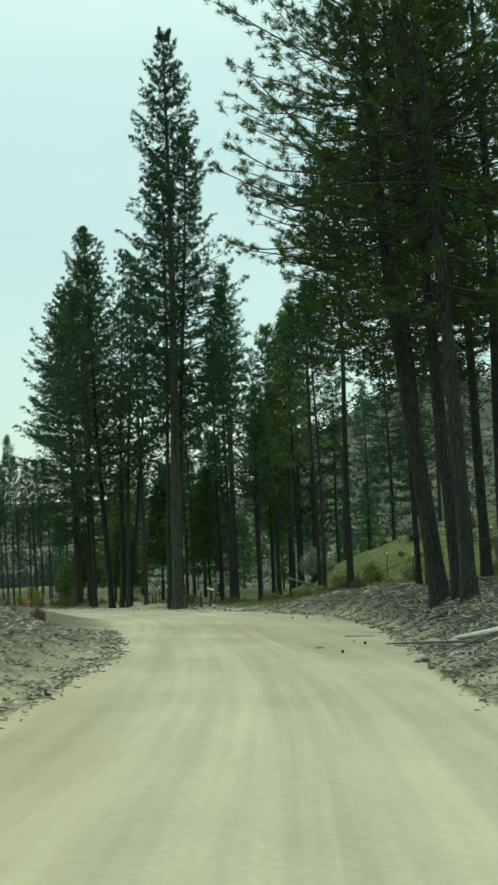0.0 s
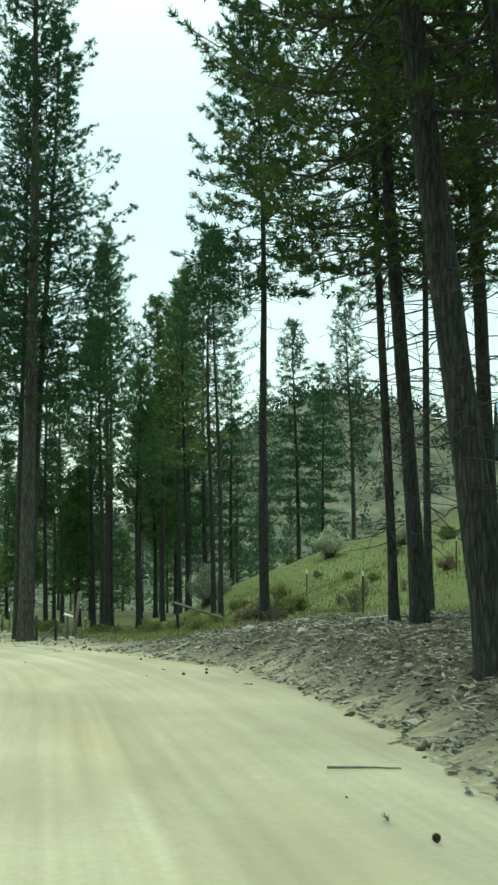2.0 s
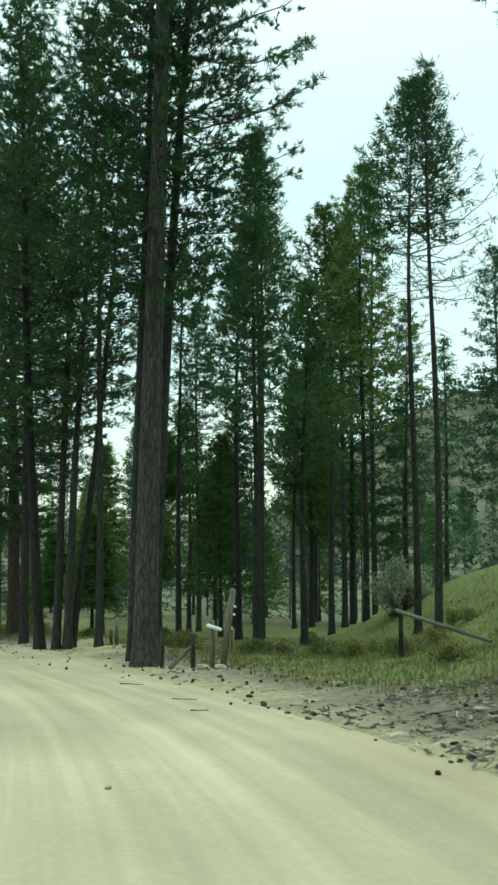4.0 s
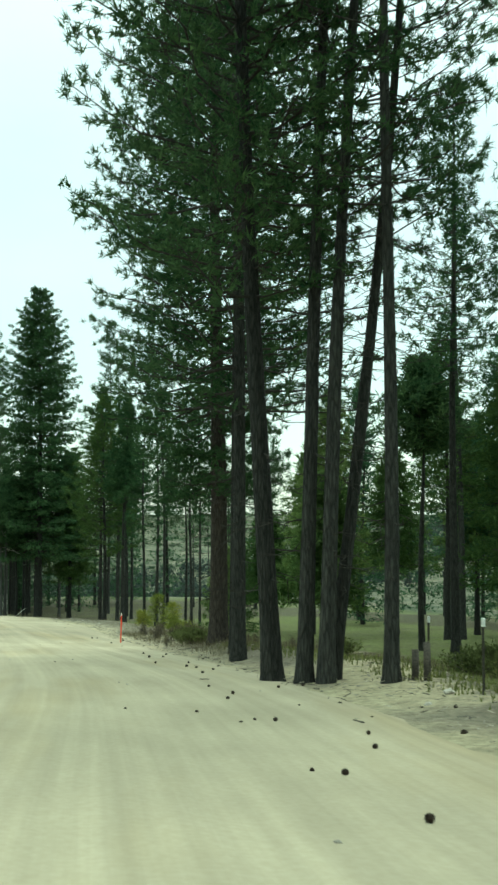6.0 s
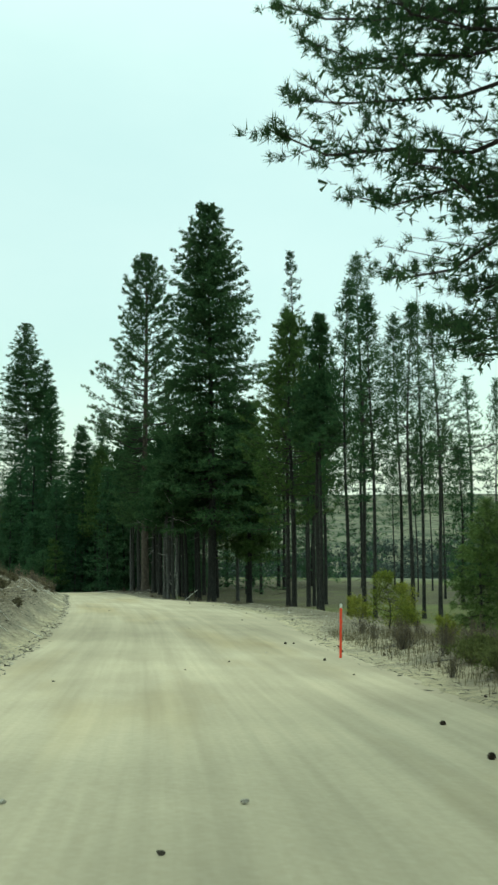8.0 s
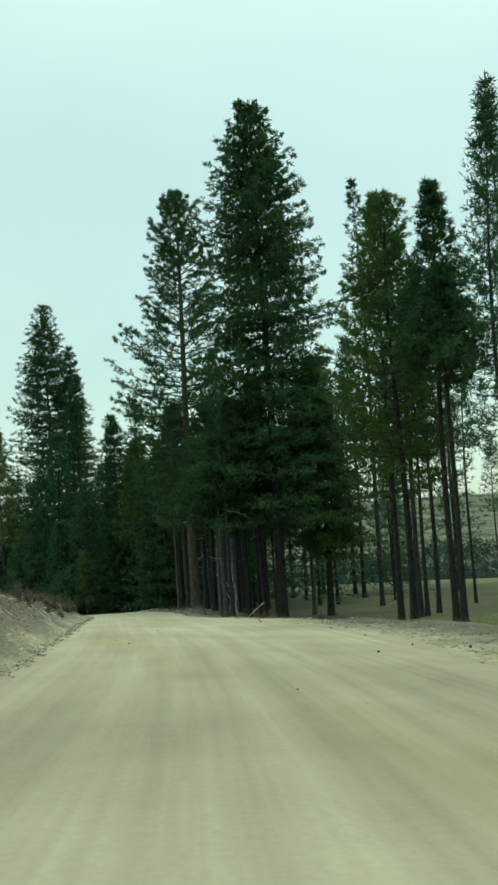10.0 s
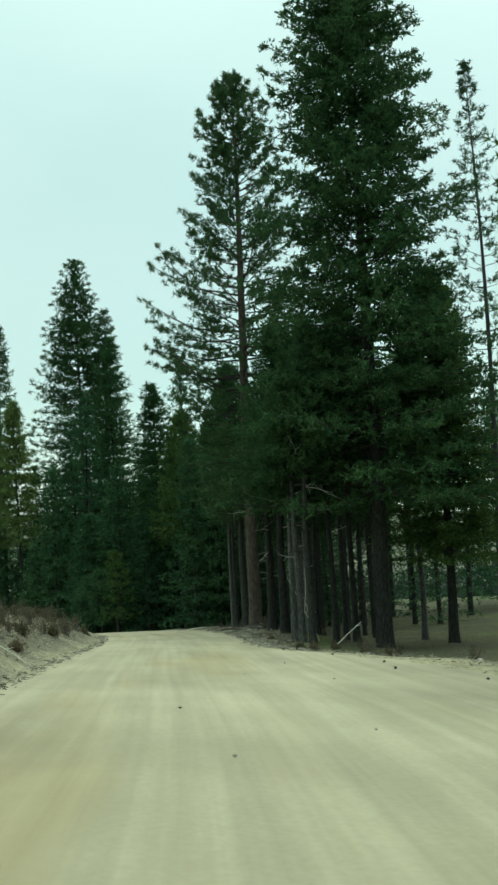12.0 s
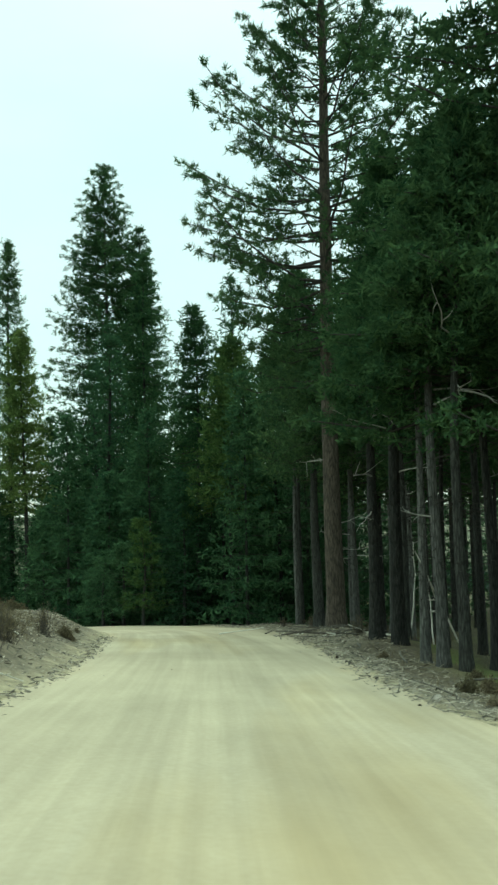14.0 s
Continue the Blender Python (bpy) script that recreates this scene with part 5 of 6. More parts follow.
stand_tree(tree_meshes(87, 22, 0.44, 8.5, 1.9, (0.000, 0.000), kind="fir", whorls=36, per=4.0, twigs=6, tufts=2, needles=9, size=0.3, width=0.055, sides=8, segs=3, core=1, spire=0.9, dead=70, bark=BARK_M), -138.05, 140.57, label="dark-trunked pine with bare lower limbs in the dense stand", category="fir tree", name="fir_tree")
stand_tree(tree_meshes(88, 17.5, 0.37, 8.5, 1.9, (0.000, 0.000), whorls=36, per=4.0, twigs=6, tufts=2, needles=9, size=0.3, width=0.055, sides=8, segs=3, core=1, spire=0.9, dead=70), -120.03, 124.54, label="dark-trunked pine with bare lower limbs in the dense stand", snags=4)
stand_tree(tree_meshes(89, 31.6, 0.48, 14.1, 3.0, (0.000, 0.000), whorls=36, per=4.0, twigs=5, tufts=2, needles=7, size=0.38, width=0.09, sides=7, segs=3, core=2), -179.19, 132.20, label="slender dark pine in the woods behind the grass")
stand_tree(tree_meshes(90, 22.4, 0.39, 9.2, 3.0, (0.000, 0.000), kind="fir", needle=OLIVE_M, whorls=36, per=4.0, twigs=5, tufts=2, needles=7, size=0.38, width=0.09, sides=7, segs=3, core=5), -171.40, 130.11, label="olive young fir at the wood edge", category="fir tree", name="fir_tree")
stand_tree(tree_meshes(91, 28.2, 0.39, 10.5, 3.2, (0.000, 0.000), kind="fir", whorls=36, per=4.0, twigs=5, tufts=2, needles=7, size=0.38, width=0.09, sides=7, segs=3, core=5), -167.30, 138.40, label="dense dark fir with boughs close to the ground", category="fir tree", name="fir_tree")
stand_tree(tree_meshes(92, 21.8, 0.38, 8.8, 3.2, (0.000, 0.000), kind="fir", whorls=36, per=4.0, twigs=5, tufts=2, needles=7, size=0.38, width=0.09, sides=7, segs=3, core=5), -156.96, 136.19, label="dense dark fir with boughs close to the ground", category="fir tree", name="fir_tree")
stand_tree(tree_meshes(93, 18.3, 0.32, 7.6, 3.2, (0.000, 0.000), kind="fir", needle=OLIVE_M, whorls=36, per=4.0, twigs=5, tufts=2, needles=7, size=0.38, width=0.09, sides=7, segs=3, core=5), -152.42, 135.84, label="olive young fir at the wood edge", category="fir tree", name="fir_tree")
stand_tree(tree_meshes(94, 20.9, 0.32, 13.7, 2.8, (0.000, 0.000), kind="fir", whorls=36, per=4.0, twigs=5, tufts=2, needles=7, size=0.38, width=0.09, sides=7, segs=3, core=5), -145.17, 135.62, label="dense dark fir with boughs close to the ground", category="fir tree", name="fir_tree")
stand_tree(tree_meshes(95, 19.2, 0.38, 6.1, 3.0, (0.000, 0.000), kind="fir", whorls=36, per=4.0, twigs=5, tufts=2, needles=7, size=0.38, width=0.09, sides=7, segs=3, core=5), -160.66, 144.97, label="dense dark fir with boughs close to the ground", category="fir tree", name="fir_tree")
stand_tree(tree_meshes(96, 5.4, 0.22, 1.1, 1.5, (0.000, 0.000), kind="fir", needle=FIR_M, whorls=14, per=4, twigs=4, tufts=2, needles=8, size=0.3, width=0.05, sides=6, dead=2, segs=3), -157.30, 130.65, label="yellow-green sapling pine at the wood edge", category="fir tree", name="fir_tree")
stand_tree(tree_meshes(97, 6.6, 0.21, 1.0, 1.5, (0.000, 0.000), kind="fir", needle=OLIVE_M, whorls=14, per=4, twigs=4, tufts=2, needles=8, size=0.3, width=0.05, sides=6, dead=2, segs=3), -154.95, 130.78, label="yellow-green sapling pine at the wood edge", category="fir tree", name="fir_tree")
stand_tree(tree_meshes(98, 4.8, 0.22, 1.2, 1.5, (0.000, 0.000), kind="fir", needle=FIR_M, whorls=14, per=4, twigs=4, tufts=2, needles=8, size=0.3, width=0.05, sides=6, dead=2, segs=3), -158.77, 129.99, label="yellow-green sapling pine at the wood edge", category="fir tree", name="fir_tree")
# the rest of the woods, from a few patterns
plant(SHORTS, [(-188.4, 139.7), (-172.7, 144.6), (-176.5, 156.9), (-159.6, 148.9), (-182.8, 145.5), (-146.6, 139.7), (-181.8, 141.5), (-154.4, 133.4), (-161.1, 131.8), (-174.4, 133.8), (-158.2, 141.8), (-171.9, 140.1), (-158.9, 133.7), (-165.0, 130.5), (-164.0, 142.3), (-167.1, 135.7), (-167.6, 129.9), (-156.0, 139.5), (-170.7, 133.8), (-160.9, 136.0), (-158.0, 144.9), (-162.2, 147.2), (-176.6, 130.2), (-149.8, 137.6), (-170.9, 150.1), (-168.2, 145.9), (-158.9, 138.5), (-149.0, 134.5), (-174.1, 141.8), (-172.5, 127.2), (-150.5, 140.3), (-172.1, 147.5), (-177.4, 134.1), (-152.7, 138.5), (-164.1, 149.9), (-161.2, 141.9), (-179.3, 129.3), (-163.7, 136.1), (-154.8, 144.3), (-143.3, 143.3)], 7)
plant(SHORTS, [(-146.3, 145.0), (-148.8, 142.6)], 47)
plant(STEMS, [(-142.0, 132.9), (-131.7, 137.0), (-139.2, 143.4), (-129.5, 134.1), (-123.6, 125.1), (-139.6, 134.6), (-134.3, 134.7), (-126.0, 131.6), (-128.7, 129.7), (-137.8, 137.1), (-121.4, 127.4), (-133.8, 139.0), (-127.6, 127.0), (-141.8, 136.6), (-119.0, 128.5)], 48)
plant(FIRS, [(-171.7, 136.3), (-152.1, 143.1), (-168.7, 151.8), (-192.3, 137.6), (-164.3, 133.4), (-172.0, 160.4), (-169.1, 142.8), (-181.4, 157.5), (-174.1, 150.5), (-185.6, 142.9), (-177.7, 148.6), (-178.8, 152.7), (-171.1, 155.5), (-190.4, 134.1), (-182.8, 130.7), (-185.7, 155.0), (-185.2, 134.8), (-165.6, 147.3), (-181.5, 137.1), (-175.6, 127.3), (-143.0, 146.6), (-234.0, 159.0), (-208.3, 161.2), (-185.8, 169.8), (-225.0, 175.6), (-209.0, 166.8), (-186.7, 178.0), (-227.1, 161.9), (-204.1, 169.9), (-196.5, 181.8), (-129.8, 159.4)], 7)
plant(FIRS, [(-111.2, 155.9), (-145.0, 152.2), (-143.2, 158.0), (-133.2, 145.2), (-143.7, 165.1), (-149.3, 149.3), (-149.7, 159.5), (-138.2, 159.1), (-155.3, 152.7), (-79.9, 143.4), (-68.0, 151.8), (-62.8, 120.5), (-71.2, 116.6), (-38.8, 112.2), (-76.3, 124.5), (-57.2, 114.3), (-65.6, 29.2), (-105.4, 69.5), (-4.1, -40.4), (23.2, -9.4), (35.0, -8.0)], 47)
plant(OLIVES, [(-188.7, 149.6), (-166.8, 155.2), (-177.8, 163.0), (-162.7, 152.1), (-163.5, 139.1), (-176.1, 136.7), (-189.1, 144.7), (-49.7, 144.8), (-55.9, 126.5), (-59.8, 159.9), (-67.0, 137.4)], 7)
plant(FIRS, [(-153.3, 137.0), (-155.9, 137.6)], 5)
plant(PINES, [(-139.1, 136.2), (-136.0, 145.5), (-201.9, 180.8), (-135.6, 151.4), (-149.6, 154.5), (-93.4, 69.1), (-58.2, 38.4), (-107.6, 79.0), (-58.1, 28.8), (-84.6, 43.7), (-1.5, -24.8), (-20.0, -20.1), (27.4, -18.2)], 7)
plant(THINS, [(-118.6, 137.8), (-128.6, 148.2), (-111.8, 138.6), (-112.2, 132.7), (-101.1, 145.8), (-108.9, 143.5), (-102.6, 139.4), (-124.5, 159.1), (-118.7, 158.8), (-54.4, 156.5), (-67.2, 126.0), (-62.3, 133.5), (-79.8, 130.0), (-60.6, 140.7), (-47.4, 127.2), (-18.0, 137.2), (-44.6, 139.2), (-45.2, 154.0), (-54.9, 135.9), (-62.6, 154.5), (-73.6, 135.5)], 7)



# small plants
def shrub_mesh(seed, height, rad, stems, leaf, size=0.10, width=0.02, per=9, name="shrub"):
    """Stems that fan out from one root and the leaves or dry tips at their ends."""
    rng = np.random.RandomState(seed)
    a, el = rng.uniform(0, 6.28, stems), rng.uniform(0.15, 1.0, stems) ** 0.6
    tip = np.stack([np.cos(a) * rad * (1 - el) * 1.3, np.sin(a) * rad * (1 - el) * 1.3, height * (0.35 + 0.65 * el)], 1) * rng.uniform(0.6, 1.05, (stems, 1))
    root = rng.normal(size=(stems, 3)) * [0.12 * rad, 0.12 * rad, 0] + [0, 0, -0.08]
    mid = root + (tip - root) * 0.55 + rng.normal(size=(stems, 3)) * 0.06 * rad
    twig = joined([sticks(root, mid, 0.009, 0.006), sticks(mid, tip, 0.006, 0.003)])
    t = rng.uniform(0, 1, (stems, per, 1))
    at_leaf = (mid[:, None] * (1 - t) + tip[:, None] * t).reshape(-1, 3) + rng.normal(size=(stems * per, 3)) * 0.05 * rad
    leaves = blades(at_leaf, np.tile([0, 0, 0.6], (len(at_leaf), 1)), 3, size, width, rng)
    return mesh_from("stems", *twig, TWIG_M), mesh_from("leaves", *leaves, leaf)


def stand_shrub(meshes, x, y, turn, scale, label, name="shrub", category="shrub", group="roadside brush"):
    ob = thing(name, x, y, gz(x, y), turn)
    ob.scale = (scale,) * 3
    for nm, me in zip(("stem", "foliage"), meshes):
        part(nm, me, ob)["kind"] = "stuff"
    return tagged(ob, label, category, group)


def scatter(count, s0, s1, q0, q1, side, seed, bias=1.0):
    """Places on a roadside strip: s along the road, q outward from its edge."""
    rng = np.random.RandomState(seed)
    s = rng.uniform(s0, s1, count)
    q = q0 + (q1 - q0) * rng.uniform(0, 1, count) ** bias
    lat = np.where(side > 0, table(EDGE_R, s) + q, -(table(EDGE_L, s) + q))
    x, y = place_on_road(s, lat)
    return x + rng.uniform(-0.25, 0.25, count), y + rng.uniform(-0.25, 0.25, count), rng


def grass_field(name, x, y, height, width, material, label, rng, lean=0.5):
    """A sward of single blades as one piece."""
    n = len(x)
    z = ground_z(x, y)
    a = rng.uniform(0, 6.28, n)
    h = height * rng.uniform(0.4, 1.15, n)
    d = np.stack([np.cos(a), np.sin(a), 0 * a], 1)
    foot = np.stack([x, y, z - 0.02], 1)
    side = np.stack([-np.sin(a), np.cos(a), 0 * a], 1) * width / 2
    tip = foot + d * (h * lean * rng.uniform(0.1, 1, n))[:, None] + np.array([0, 0, 1.0]) * h[:, None]
    v = np.stack([foot - side, foot + side, tip], 1).reshape(-1, 3)
    tagged(new(name, mesh_from(name, v, np.arange(3 * n).reshape(-1, 3), material)), label, "grass", kind="stuff")


# grass and low growth
for k, (cnt, s0, s1, q0, q1, hgt, wid, mtl, text) in enumerate((
        (26000, 44, 90, 1.6, 16, 0.15, 0.04, GRASS_M, "short spring grass in the fenced field"),
        (18000, 18, 72, 4.5, 26, 0.2, 0.03, GRASS_M, "tufted green grass on the hillside"),
        (9000, 18, 80, 3.0, 24, 0.3, 0.018, DRY_M, "dry straw grass among the green"),
        (10000, 84, 112, 0.5, 9, 0.34, 0.016, DRY_M, "grey-brown dry weeds beside the berm"),
        (6000, 112, 196, 1.2, 14, 0.22, 0.016, DRY_M, "sparse dry grass under the pines"))):
    gx_, gy_, rg = scatter(cnt, s0, s1, q0, q1, 1, 300 + k, 1.2)
    grass_field("grass" if mtl is GRASS_M else "dry_grass", gx_, gy_, hgt, wid, mtl, text, rg)
for k, (cnt, s0, s1) in enumerate(((7000, 3, 30), (11000, 92, 175), (7000, 146, 176))):
    gx_, gy_, rg = scatter(cnt, s0, s1, 1.3, 9, -1, 320 + k)
    grass_field("dry_grass", gx_, gy_, 0.3, 0.016, DRY_M, "dry bleached grass on the cut bank", rg)

BRUSH = [shrub_mesh(400 + k, 0.9, 0.75, 40, DRY_M, 0.09, 0.014, 3) for k in range(3)]
for k, (cnt, s0, s1, q0, q1, sd, lo, hi) in enumerate(((52, 88, 114, 0.8, 7, 1, 0.5, 1.0), (40, 94, 176, 1.2, 4.5, -1, 0.5, 1.0), (22, 5, 26, 1.6, 5, -1, 0.5, 0.9), (16, 150, 194, 1.5, 6, 1, 0.5, 1.0), (12, 44, 62, 4.5, 12, 1, 0.5, 1.0), (18, 150, 173, 0.7, 3.2, -1, 0.5, 1.1))):
    bx, by, rg = scatter(cnt, s0, s1, q0, q1, sd, 340 + k)
    for x, y in zip(bx, by):
        stand_shrub(BRUSH[rg.randint(3)], x, y, rg.uniform(0, 360), rg.uniform(lo, hi), "leafless grey-brown twiggy brush on dry ground", "brush")
SAGE = [shrub_mesh(420 + k, 1.6, 1.3, 170, SAGE_M, 0.13, 0.045, 16) for k in range(2)]
stand_shrub(SAGE[0], -30.9, 76.2, 20, 1.6, "big rounded pale grey-green willow bush in the field", "willow_bush", "bush", "field bushes")
stand_shrub(SAGE[1], -22.5, 75.0, 80, 1.2, "rounded green bush on the grassy slope", "bush", "bush", "field bushes")
stand_shrub(SAGE[1], -17.5, 72.0, 10, 0.9, "rounded green bush on the grassy slope", "bush", "bush", "field bushes")
LOW = [shrub_mesh(430 + k, 0.55, 1.0, 190, GRASS_M, 0.10, 0.03, 12) for k in range(2)]
for x, y, sc, tn in ((-54.6, 76.4, 1.1, 0), (-56.2, 77.6, 0.9, 40), (-38.4, 67.5, 1.3, 70), (-36.5, 66.0, 1.2, 120), (-40.5, 71.5, 1.1, 200), (-32.0, 63.5, 1.0, 10)):
    stand_shrub(LOW[int(tn) % 2], x, y, tn, sc, "low spreading olive-green shrub behind the berm", "low_shrub", "shrub", "low shrubs")
TUSSOCK = [shrub_mesh(436 + k, 0.5, 0.8, 60, (GRASS_M, DRY_M, GRASS_M)[k], 0.16, 0.035, 5) for k in range(3)]
for k, (cnt, s0, s1, q0, q1, sd) in enumerate(((46, 26, 74, 5.5, 24, 1), (16, 44, 82, 3.5, 14, 1), (34, 144, 182, 0.7, 4.0, -1), (14, 92, 130, 0.8, 4.0, -1), (14, 5, 27, 1.2, 4.5, -1), (9, 148, 172, 1.2, 4.5, 1))):
    bx, by, rg = scatter(cnt, s0, s1, q0, q1, sd, 360 + k)
    for x, y in zip(bx, by):
        stand_shrub(TUSSOCK[rg.randint(3) if k < 2 else 1], x, y, rg.uniform(0, 360), rg.uniform(0.6, 1.3) if k < 2 else rg.uniform(0.35, 0.75), "soft tussock of mixed green and dry grass", "tussock", "grass tuft", "grass tussocks")
YOUNG = [tree_meshes(440 + k, (1.9, 1.3)[k], 0.05, 0.25, (0.75, 0.5)[k], whorls=9, per=4, twigs=3, tufts=2, needles=10, size=0.2, width=0.022, dead=0, needle=YOUNG_M, sides=6, segs=4) for k in range(2)]
for x, y, sc, k, tn in ((-68.7, 90.0, 1.0, 0, 0), (-69.6, 92.2, 0.7, 1, 60), (-70.9, 93.4, 0.9, 0, 200), (-63.8, 86.8, 0.6, 1, 30), (-72.2, 92.4, 0.8, 1, 10)):
    stand_tree(YOUNG[k], x, y, tn, sc, "bright yellow-green pine sapling in dry brush", "sapling", "saplings", "pine_sapling", 0.02)


# litter on the banks: slivers of bark and wood, too many to count
def litter(name, x, y, length, width, material, label, rng):
    n = len(x)
    z = ground_z(x, y)
    a, tilt = rng.uniform(0, 6.28, n), rng.normal(size=n) * 0.22
    ln, wd = length * rng.uniform(0.3, 1.6, n) ** 1.3, width * rng.uniform(0.5, 1.5, n)
    d = np.stack([np.cos(a) * np.cos(tilt), np.sin(a) * np.cos(tilt), np.sin(tilt)], 1)
    sd = np.stack([-np.sin(a), np.cos(a), rng.normal(size=n) * 0.3], 1)
    c = np.stack([x, y, z + 0.02 + 0.03 * rng.rand(n)], 1)
    v = np.stack([c + d * (i * ln / 2)[:, None] + sd * (j * wd / 2)[:, None] + np.array([0, 0, 1.0]) * (k * wd / 3)[:, None]
                  for i, j, k in ((-1, -0.6, 0), (-0.9, 0.7, 0), (1, 0.5, 0), (0.85, -0.7, 0), (-0.6, 0, 0.9), (0.7, 0, 0.8))], 1)
    f = np.array([[0, 3, 5], [0, 5, 4], [3, 2, 5], [2, 1, 4], [2, 4, 5], [1, 0, 4]])[None] + np.arange(n)[:, None, None] * 6
    tagged(new(name, mesh_from(name, v.reshape(-1, 3), f.reshape(-1, 3), material)), label, "litter", kind="stuff")


for k, (cnt, s0, s1, q0, q1, sd, ln, wd, bias) in enumerate((
        (15000, 4, 45, -0.1, 5.6, 1, 0.16, 0.05, 0.9), (700, 46, 74, 0.2, 3.5, 1, 0.12, 0.03, 1.0), (6500, 4, 30, -0.3, 2.8, -1, 0.15, 0.045, 1.0),
        (8000, 92, 182, -0.35, 2.6, -1, 0.16, 0.045, 1.1), (4000, 150, 196, -0.2, 2.6, 1, 0.18, 0.035, 1.2), (2500, 70, 150, -0.3, 2.5, 1, 0.12, 0.03, 1.4))):
    lx, ly, rg = scatter(cnt, s0, s1, q0, q1, sd, 500 + k, bias)
    litter("wood_litter", lx, ly, ln, wd, CHIP_M, "grey bark slivers and broken wood on the dirt bank", rg)
lx, ly, rg = scatter(9000, 4, 48, 0.0, 5.4, 1, 520, 1.0)
litter("bark_litter", lx, ly, 0.13, 0.05, TWIG_M, "dark bark flakes on the dirt bank", rg)


# single stones, cones, sticks
def stone_mesh(seed, flat=0.6):
    rng = np.random.RandomState(seed)
    bm = bmesh.new()
    bmesh.ops.create_icosphere(bm, subdivisions=2, radius=0.5)
    for v in bm.verts:
        n = noise.noise(v.co * 2.4 + Vector((seed, 0, 0)))
        v.co *= 1 + 0.45 * n + rng.uniform(-0.04, 0.04)
        v.co.z *= flat
        v.co.x *= 1.25
    me = bpy.data.meshes.new("stone")
    bm.to_mesh(me)
    bm.free()
    me.materials.append(ROCK_M)
    return me


STONES = [stone_mesh(k) for k in range(5)]
rg = np.random.RandomState(77)


def lay_stone(x, y, size, label="pale rounded stone on the dirt bank", on_road=False):
    ob = new("stone", STONES[rg.randint(5)])
    ob.matrix_basis = pose(x, y, gz(x, y) + size * 0.12 + (0.12 if on_road else 0), rg.uniform(-12, 12), rg.uniform(-12, 12), rg.uniform(0, 360))
    ob.scale = (size,) * 3
    tagged(ob, label, "stone", "roadside stones")


for x, y, sz in ((-5.5, 19.2, 0.42), (-4.9, 18.4, 0.36), (-6.6, 21.6, 0.2), (-4.4, 16.7, 0.24), (-15.9, 41.4, 0.34), (-13.2, 37.5, 0.22), (-27.9, 52.2, 0.3), (-29.0, 53.0, 0.24), (-27.3, 52.0, 0.26)):
    lay_stone(x, y, sz)
for s0, s1, q0, q1, sd, cnt in ((3, 46, -0.3, 4.5, 1, 110), (44, 70, -0.2, 2.5, 1, 18), (5, 26, -0.2, 2, -1, 30), (94, 165, -0.2, 1.8, -1, 26), (112, 192, 0.0, 3, 1, 22)):
    sx, sy, r2 = scatter(cnt, s0, s1, q0, q1, sd, int(600 + s0 + q1))
    for x, y in zip(sx, sy):
        lay_stone(x, y, r2.uniform(0.07, 0.2))

CLODS = []
for me in STONES[:3]:
    me = me.copy()
    me.name = "dirt_clod"
    me.materials.clear()
    me.materials.append(CLOD_M)
    CLODS.append(me)
for s0, s1, q0, q1, sd, cnt, hi in ((5, 44, -0.35, 1.0, 1, 110, 0.13), (40, 66, -0.3, 2.6, 1, 110, 0.11), (5, 26, -0.3, 1.0, -1, 30, 0.11), (94, 170, -0.3, 0.8, -1, 40, 0.12)):
    sx, sy, r2 = scatter(cnt, s0, s1, q0, q1, sd, int(650 + s0 + cnt))
    for x, y in zip(sx, sy):
        size = r2.uniform(0.04, hi)
        ob = new("dirt_clod", CLODS[r2.randint(3)])
        ob.matrix_basis = pose(x, y, gz(x, y) + size * 0.15, r2.uniform(-20, 20), r2.uniform(-20, 20), r2.uniform(0, 360))
        ob.scale = (size,) * 3
        tagged(ob, "dark clod of earth at the road edge", "clod", "dirt clods")


def cone_mesh(seed):
    """A pine cone: an egg of rows of open scales."""
    rng = np.random.RandomState(seed)
    bm = bmesh.new()
    bmesh.ops.create_uvsphere(bm, u_segments=8, v_segments=6, radius=0.032)
    for v in bm.verts:
        v.co.x *= 1.35
    for row in range(6):
        u = -0.9 + 1.8 * row / 5
        r = 0.037 * math.sqrt(max(0.05, 1 - u * u))
        for k in range(7):
            a = (k + 0.5 * (row % 2)) / 7 * 6.283
            c = Vector((u * 0.042, r * math.cos(a), r * math.sin(a)))
            o = Vector((0.25, math.cos(a), math.sin(a))).normalized()
            t_ = Vector((0, -math.sin(a), math.cos(a)))
            quad = [bm.verts.new(c * 0.8 - t_ * 0.012), bm.verts.new(c * 0.8 + t_ * 0.012), bm.verts.new(c + o * (0.014 + 0.006 * rng.rand()))]
            bm.faces.new(quad)
    me = bpy.data.meshes.new("pine_cone")
    bm.to_mesh(me)
    bm.free()
    me.materials.append(CONE_M)
    return me


CONES = [cone_mesh(k) for k in range(3)]


def road_top(x, y):
    """Height of the walked surface: the road where there is road, else the ground."""
    s, lat = along([x], [y])
    edge_r, edge_l = table(EDGE_R, s)[0], table(EDGE_L, s)[0]
    inside = min(edge_r - lat[0], edge_l + lat[0])
    z = float((table(ROAD_Z, s) + table(CROSS, s) * lat)[0]) + 0.03 - 0.007 * abs(lat[0]) ** 1.3
    return z if inside > 0.5 else max(gz(x, y), z - 0.05 if inside > 0 else -99)


